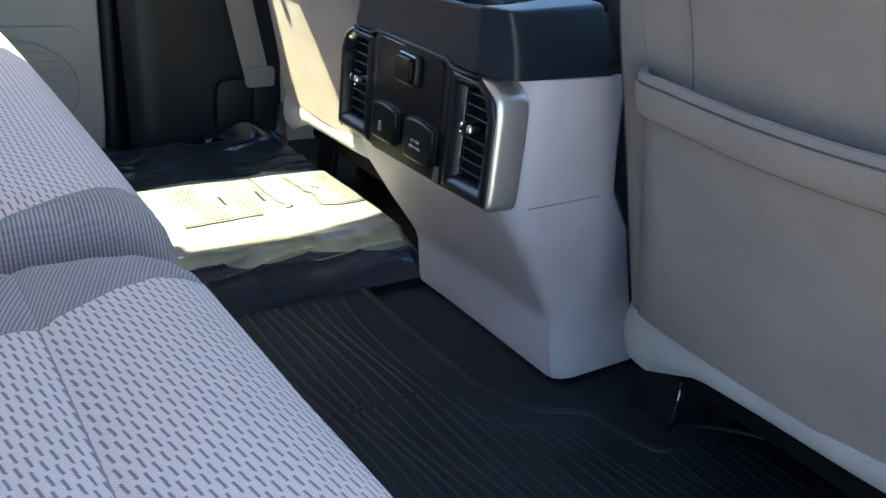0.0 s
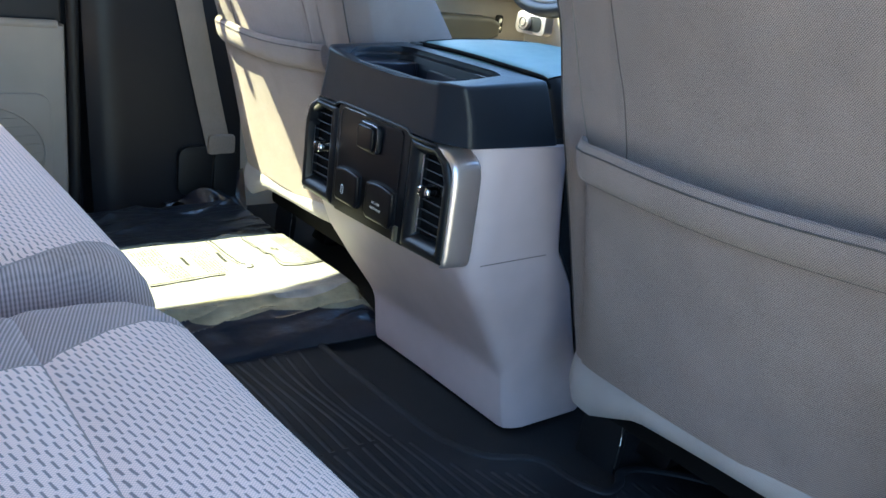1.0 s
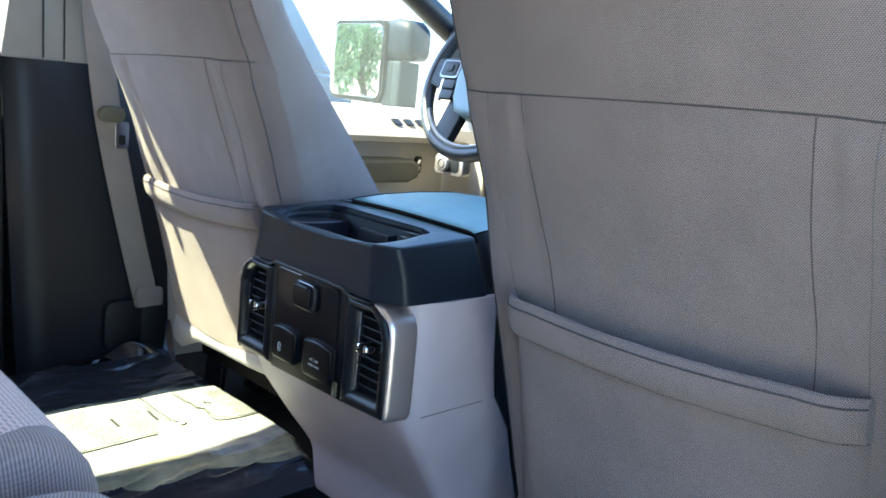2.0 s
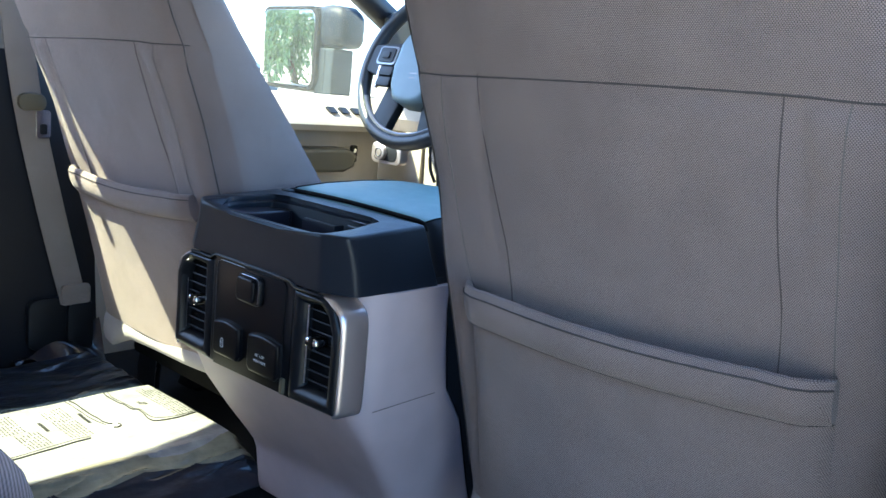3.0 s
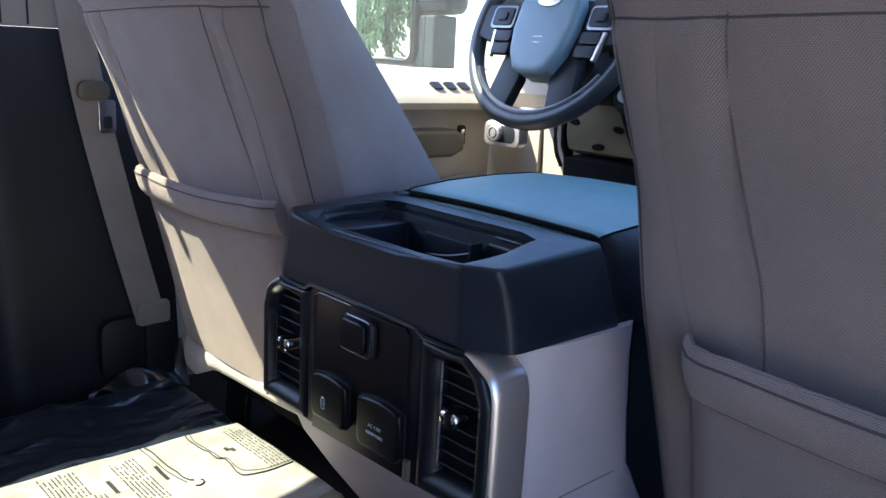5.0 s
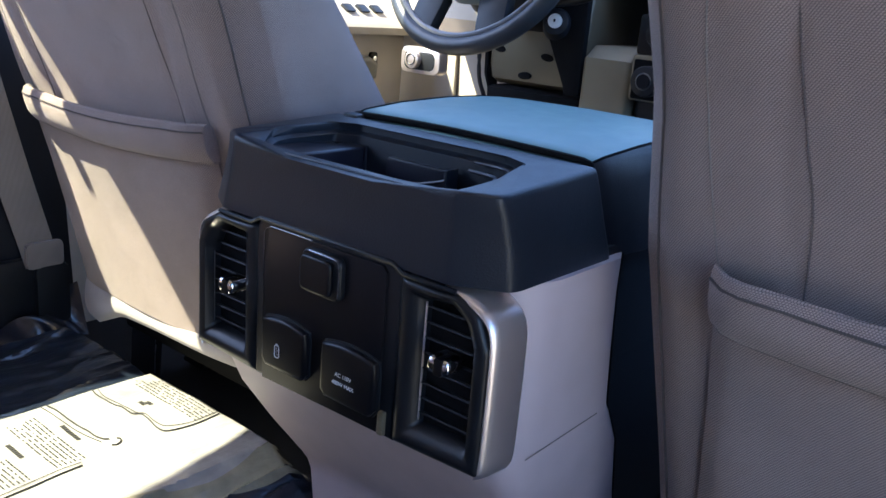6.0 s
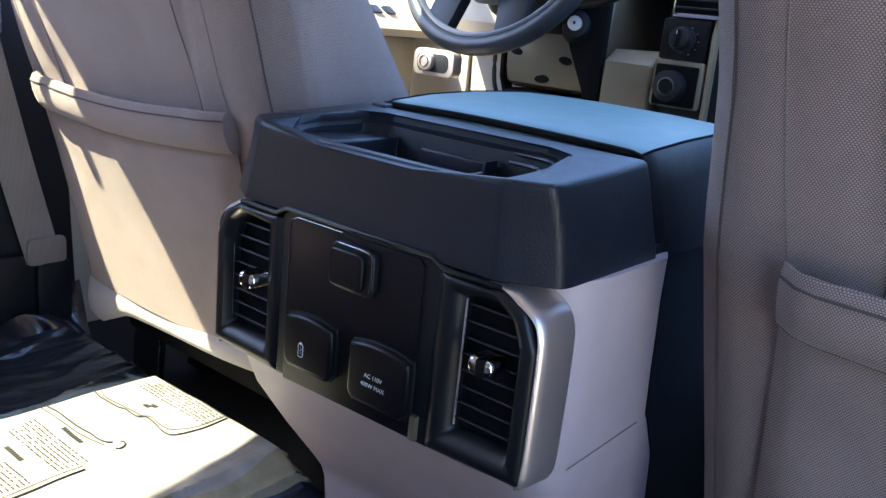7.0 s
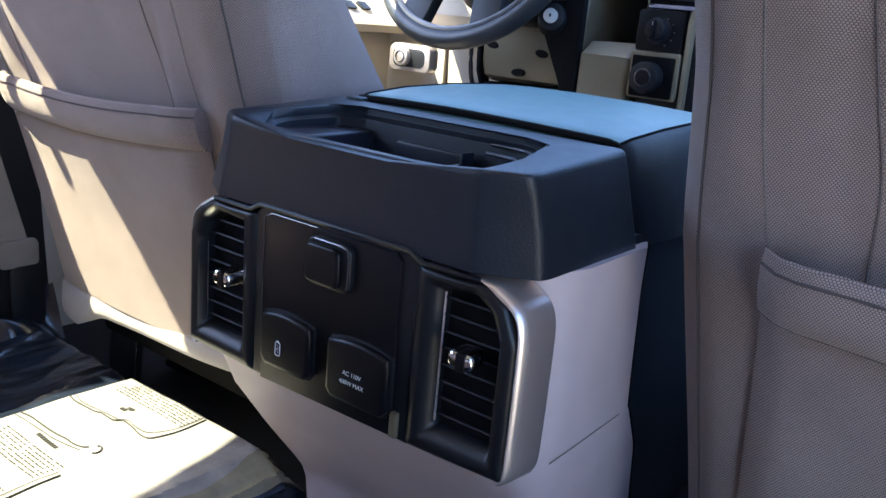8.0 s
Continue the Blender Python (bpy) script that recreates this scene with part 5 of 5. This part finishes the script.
        for w, p in zip(welts, (ring[3], ring[-4])):
            w.append((p[0], p[1], p[2] + 0.0002))
    # Sky sheen is in the top's blue; the sides keep the cap's black.
    lid_top = part("armrest_lid", loft([r[3:-3] for r in rings]), M_LID_SHEEN, c, "padded armrest lid top, blue for the sky's sheen")
    for cutout in (slice(0, 4), slice(-4, None)):
        part("lid_skirt", loft([[*r[cutout], *[(x, y * 0.98, z - 0.001) for x, y, z in r[cutout]][::-1]] for r in rings]), M_CAP, lid_top, "black vinyl lid side")
    for w in welts:
        part("lid_seam", tube(w[2:9], 0.0011, 6), M_VOID, c)
    part("lid_piping", tube(smooth_line([(0.142, -0.1435, 0.452), (0.1335, -0.1430, 0.4625), (0.1315, -0.1395, 0.4655), (0.1310, -0.120, 0.4670), (0.1310, 0.0, 0.4690), (0.1310, 0.095, 0.4668), (0.1330, 0.1065, 0.4640)], 40), 0.0030, 8), M_VOID, c, "black piping along the lid's rear edge")
    part("lid_gap", slab([(0.142, 0.392), (0.172, 0.392), (0.1345, 0.4600), (0.118, 0.4600)], "y", -0.1435, 0.108, 0.001), M_VOID, c)
    part("hinge", box(0.118, 0.136, 0.092, 0.110, 0.455, 0.4680, 0.003), M_BLACK, c)
    part("bin", box(0.110, 0.74, -0.1570, 0.1570, 0.386, 0.400, 0.004), M_BLACK, c)
    part("front_tray", box(0.42, 0.84, -0.150, 0.150, 0.36, 0.405, 0.012), M_BLACK, c)


console()


# ---- floor mat ----
EDGE = [(0.035, 0.74), (0.050, 0.45), (0.056, 0.15), (0.060, -0.08), (0.070, -0.140), (0.095, -0.185), (0.140, -0.212), (0.155, -0.235), (0.160, -0.275), (0.176, -0.310), (0.205, -0.308), (0.228, -0.292), (0.262, -0.302), (0.31, -0.35), (0.35, -0.43), (0.37, -0.73)]


def floor_mat():
    m = thing("floor_mat", (0.0, 0.0, -0.012), "black ribbed rubber floor mat over the rear floor", "floor mat")
    edge = [(p.x, p.y) for p in smooth_line([(x, y, 0) for x, y in EDGE], 70)]
    poly = edge + [(-0.46, -0.73), (-0.46, 0.74)]
    part("mat_sheet", slab(poly, "z", -0.012, 0.0, 0.002), M_RUBBER, m)
    part("raised_rim", tube([(x, y, 0.0) for x, y in edge], 0.0065, 10, flat=0.6), M_RUBBER, m, "raised outer rim")
    rnd = random.Random(5)
    for k in range(42):
        x = -0.40 + 0.0175 * k + rnd.uniform(-0.003, 0.003)
        y0, y1 = -0.70, next((q - 0.012 for p, q in edge if p > x + 0.024), -0.70) if x > 0.02 else 0.70
        if y1 < y0 + 0.05:
            continue
        bm = bmesh.new()
        start = y0
        while start < y1 - 0.02:
            end = min(y1, start + rnd.choice((0.42, 0.60, 0.80)))
            bow = [(x + 0.012 * math.sin(6 * y + k * 0.2) + 0.005 * math.sin(17 * y + k * 0.7), y, -0.0008) for y in [start + (end - start) * j / 10 for j in range(11)]]
            tube(bow, 0.0046, 8, bm, flat=0.42 if x < 0.0 else 0.32)
            start = end + 0.008
        part("rib", bm, M_RUBBER, m)


floor_mat()


# ---- bagged mats on the far floor ----
def bag_height(x, y):
    """Height of the bag's skin."""
    ex = min(1.0, max(0.0, (x + 0.235) / 0.05)) * min(1.0, max(0.0, (0.185 - x) / 0.035))
    ey = min(1.0, max(0.0, (y - 0.165) / 0.075)) * min(1.0, max(0.0, (0.75 - y) / 0.05))
    e = (ex ** 0.5) * (ey ** 0.6)
    loose = 1.0 if (y < 0.238 or y > 0.484) else 0.0
    soft = noise.noise(Vector((x * 9, y * 14, 1.3))) * 0.004 + noise.noise(Vector((x * 24 + y * 8, y * 40, 4.1))) * 0.002
    near = y < 0.3
    fold = 1 - abs(noise.noise(Vector((x * 5 + y * 4, (y * 46 if near else y * 22) - x * 6, 7.7))))
    fine = 1 - abs(noise.noise(Vector((x * 11 - y * 9, y * 52 + x * 9, 2.2))))
    crumple = (0.0055 if near else 0.0042) * fold ** 8 + 0.0007 * fine ** 6
    return 0.001 + 0.062 * e + (soft * (0.5 + 1.2 * loose) + (crumple - 0.0015) * loose) * min(1.0, e * 2) - (0.003 if y > 0.484 else 0.0)


def bag():
    b = thing("bagged_mats", (-0.02, 0.45, 0.0), "bagged spare mats with a printed white panel on the floor", "bag")
    xs = [-0.235 + 0.42 * k / 130 for k in range(131)]

    def near_edge(x):
        """Where the print's white ground ends on the near side."""
        return 0.243 - 0.016 * math.exp(-((x - 0.07) / 0.06) ** 2) + 0.010 * math.exp(-((x + 0.06) / 0.05) ** 2)

    def clear_end(x):
        return near_edge(x) - 0.030 - 0.010 * math.exp(-((x + 0.09) / 0.05) ** 2) + 0.008 * math.sin(31 * x)

    def sheet(y0, y1, n):
        """The bag's skin from y0 to y1, numbers or functions of x."""
        rows = []
        for j in range(n + 1):
            row = []
            for x in xs:
                a, b2 = (y0(x) if callable(y0) else y0), (y1(x) if callable(y1) else y1)
                y = a + (b2 - a) * j / n
                row.append((x, y, bag_height(x, y)))
            rows.append(row)
        return loft(rows, closed=False)
    part("clear_edge", sheet(clear_end, near_edge, 20), M_FILM_CLEAR, b, "wrinkled clear plastic edge")
    part("dark_edge", sheet(0.160, clear_end, 30), M_FILM_DARK, b, "glossy dark plastic side")
    part("dark_side", sheet(0.484, 0.75, 120), M_FILM_DARK, b, "glossy clear plastic over black mats")
    panel = part("printed_panel", sheet(near_edge, 0.484, 60), M_FILM_WHITE, b, "white printed warning panel")
    flap = []
    for j in range(13):
        f = j / 12
        flap.append([(0.02 + 0.17 * g, 0.71 + 0.03 * f + 0.015 * math.sin(9 * g), 0.045 + 0.055 * f * g + 0.012 * math.sin(11 * g + 3 * f)) for g in [k / 24 for k in range(25)]])
    part("loose_corner", loft(flap, closed=False), M_FILM_DARK, b, "crinkled loose bag corner")
    # unreadable print as plain bars, in columns that run along the bag
    rnd = random.Random(11)

    def block(y0, y1, x0, x1, step=0.0052, w=0.0018):
        """Lines of print that run along y, stacked along x."""
        bm = bmesh.new()
        x = x0
        while x < x1:
            y = y0
            end = y1 - rnd.random() * 0.02
            while y < end:
                ln = rnd.uniform(0.002, 0.007)
                a = [(x + w * q, yy) for q in (0, 1) for yy in (y, min(end, y + ln))]
                vs = [bm.verts.new((p, q, bag_height(p, q) + 0.0008)) for p, q in (a[0], a[1], a[3], a[2])]
                bm.faces.new(vs)
                y += ln + rnd.choice((0.0012, 0.0018, 0.0026, 0.006))
            x += step
        part("print_block", bm, M_INK, panel)
    block(0.335, 0.475, 0.1165, 0.148)
    block(0.345, 0.465, -0.050, -0.014)
    block(0.342, 0.405, -0.112, -0.076)
    block(0.405, 0.475, -0.135, -0.090)
    for y0, x0, w, h in ((0.386, -0.0055, 0.0055, 0.040), (0.389, -0.0685, 0.0055, 0.036), (0.410, 0.092, 0.006, 0.012), (0.404, 0.098, 0.006, 0.012)):
        bm = bmesh.new()
        rows = 9
        for q in range(rows):
            a, b2 = y0 + h * q / rows, y0 + h * (q + 0.72) / rows
            bm.faces.new([bm.verts.new((p, y, bag_height(p, y) + 0.0009)) for p, y in ((x0, a), (x0 + w, a), (x0 + w, b2), (x0, b2))])
        part("print_heading", bm, M_INK, panel)

    def outline(points, r=0.0011, n=40):
        line = [(p.x, p.y, bag_height(p.x, p.y) + 0.0012) for p in smooth_line([(x, y, 0) for x, y in points], n)]
        part("print_outline", tube(line, r, 5), M_INK, panel)
    outline([(0.067, 0.483), (0.065, 0.468), (0.069, 0.435), (0.072, 0.424), (0.072, 0.400), (0.079, 0.392), (0.078, 0.375), (0.074, 0.349), (0.080, 0.335), (0.112, 0.328), (0.147, 0.330)], 0.0009, 60)
    outline([(0.073, 0.480), (0.070, 0.461), (0.074, 0.435), (0.076, 0.414), (0.077, 0.398), (0.083, 0.389), (0.080, 0.364), (0.085, 0.346), (0.109, 0.335), (0.147, 0.336)], 0.0005, 60)
    outline([(0.008, 0.482), (0.010, 0.454), (0.010, 0.423), (0.014, 0.399), (0.014, 0.382), (0.017, 0.370), (0.022, 0.365)], 0.0010)
    outline([(0.001, 0.482), (0.002, 0.453), (0.003, 0.421), (0.006, 0.398), (0.009, 0.379), (0.012, 0.364)], 0.0005)
    outline([(0.029, 0.361), (0.031, 0.357), (0.028, 0.351), (0.021, 0.348), (0.017, 0.351)], 0.0010, 16)
    outline([(-0.150, 0.325), (-0.112, 0.327), (-0.084, 0.328), (-0.055, 0.330), (-0.028, 0.332)], 0.0009)
    outline([(-0.150, 0.332), (-0.109, 0.334), (-0.081, 0.336), (-0.051, 0.338), (-0.025, 0.339)], 0.0005)


bag()
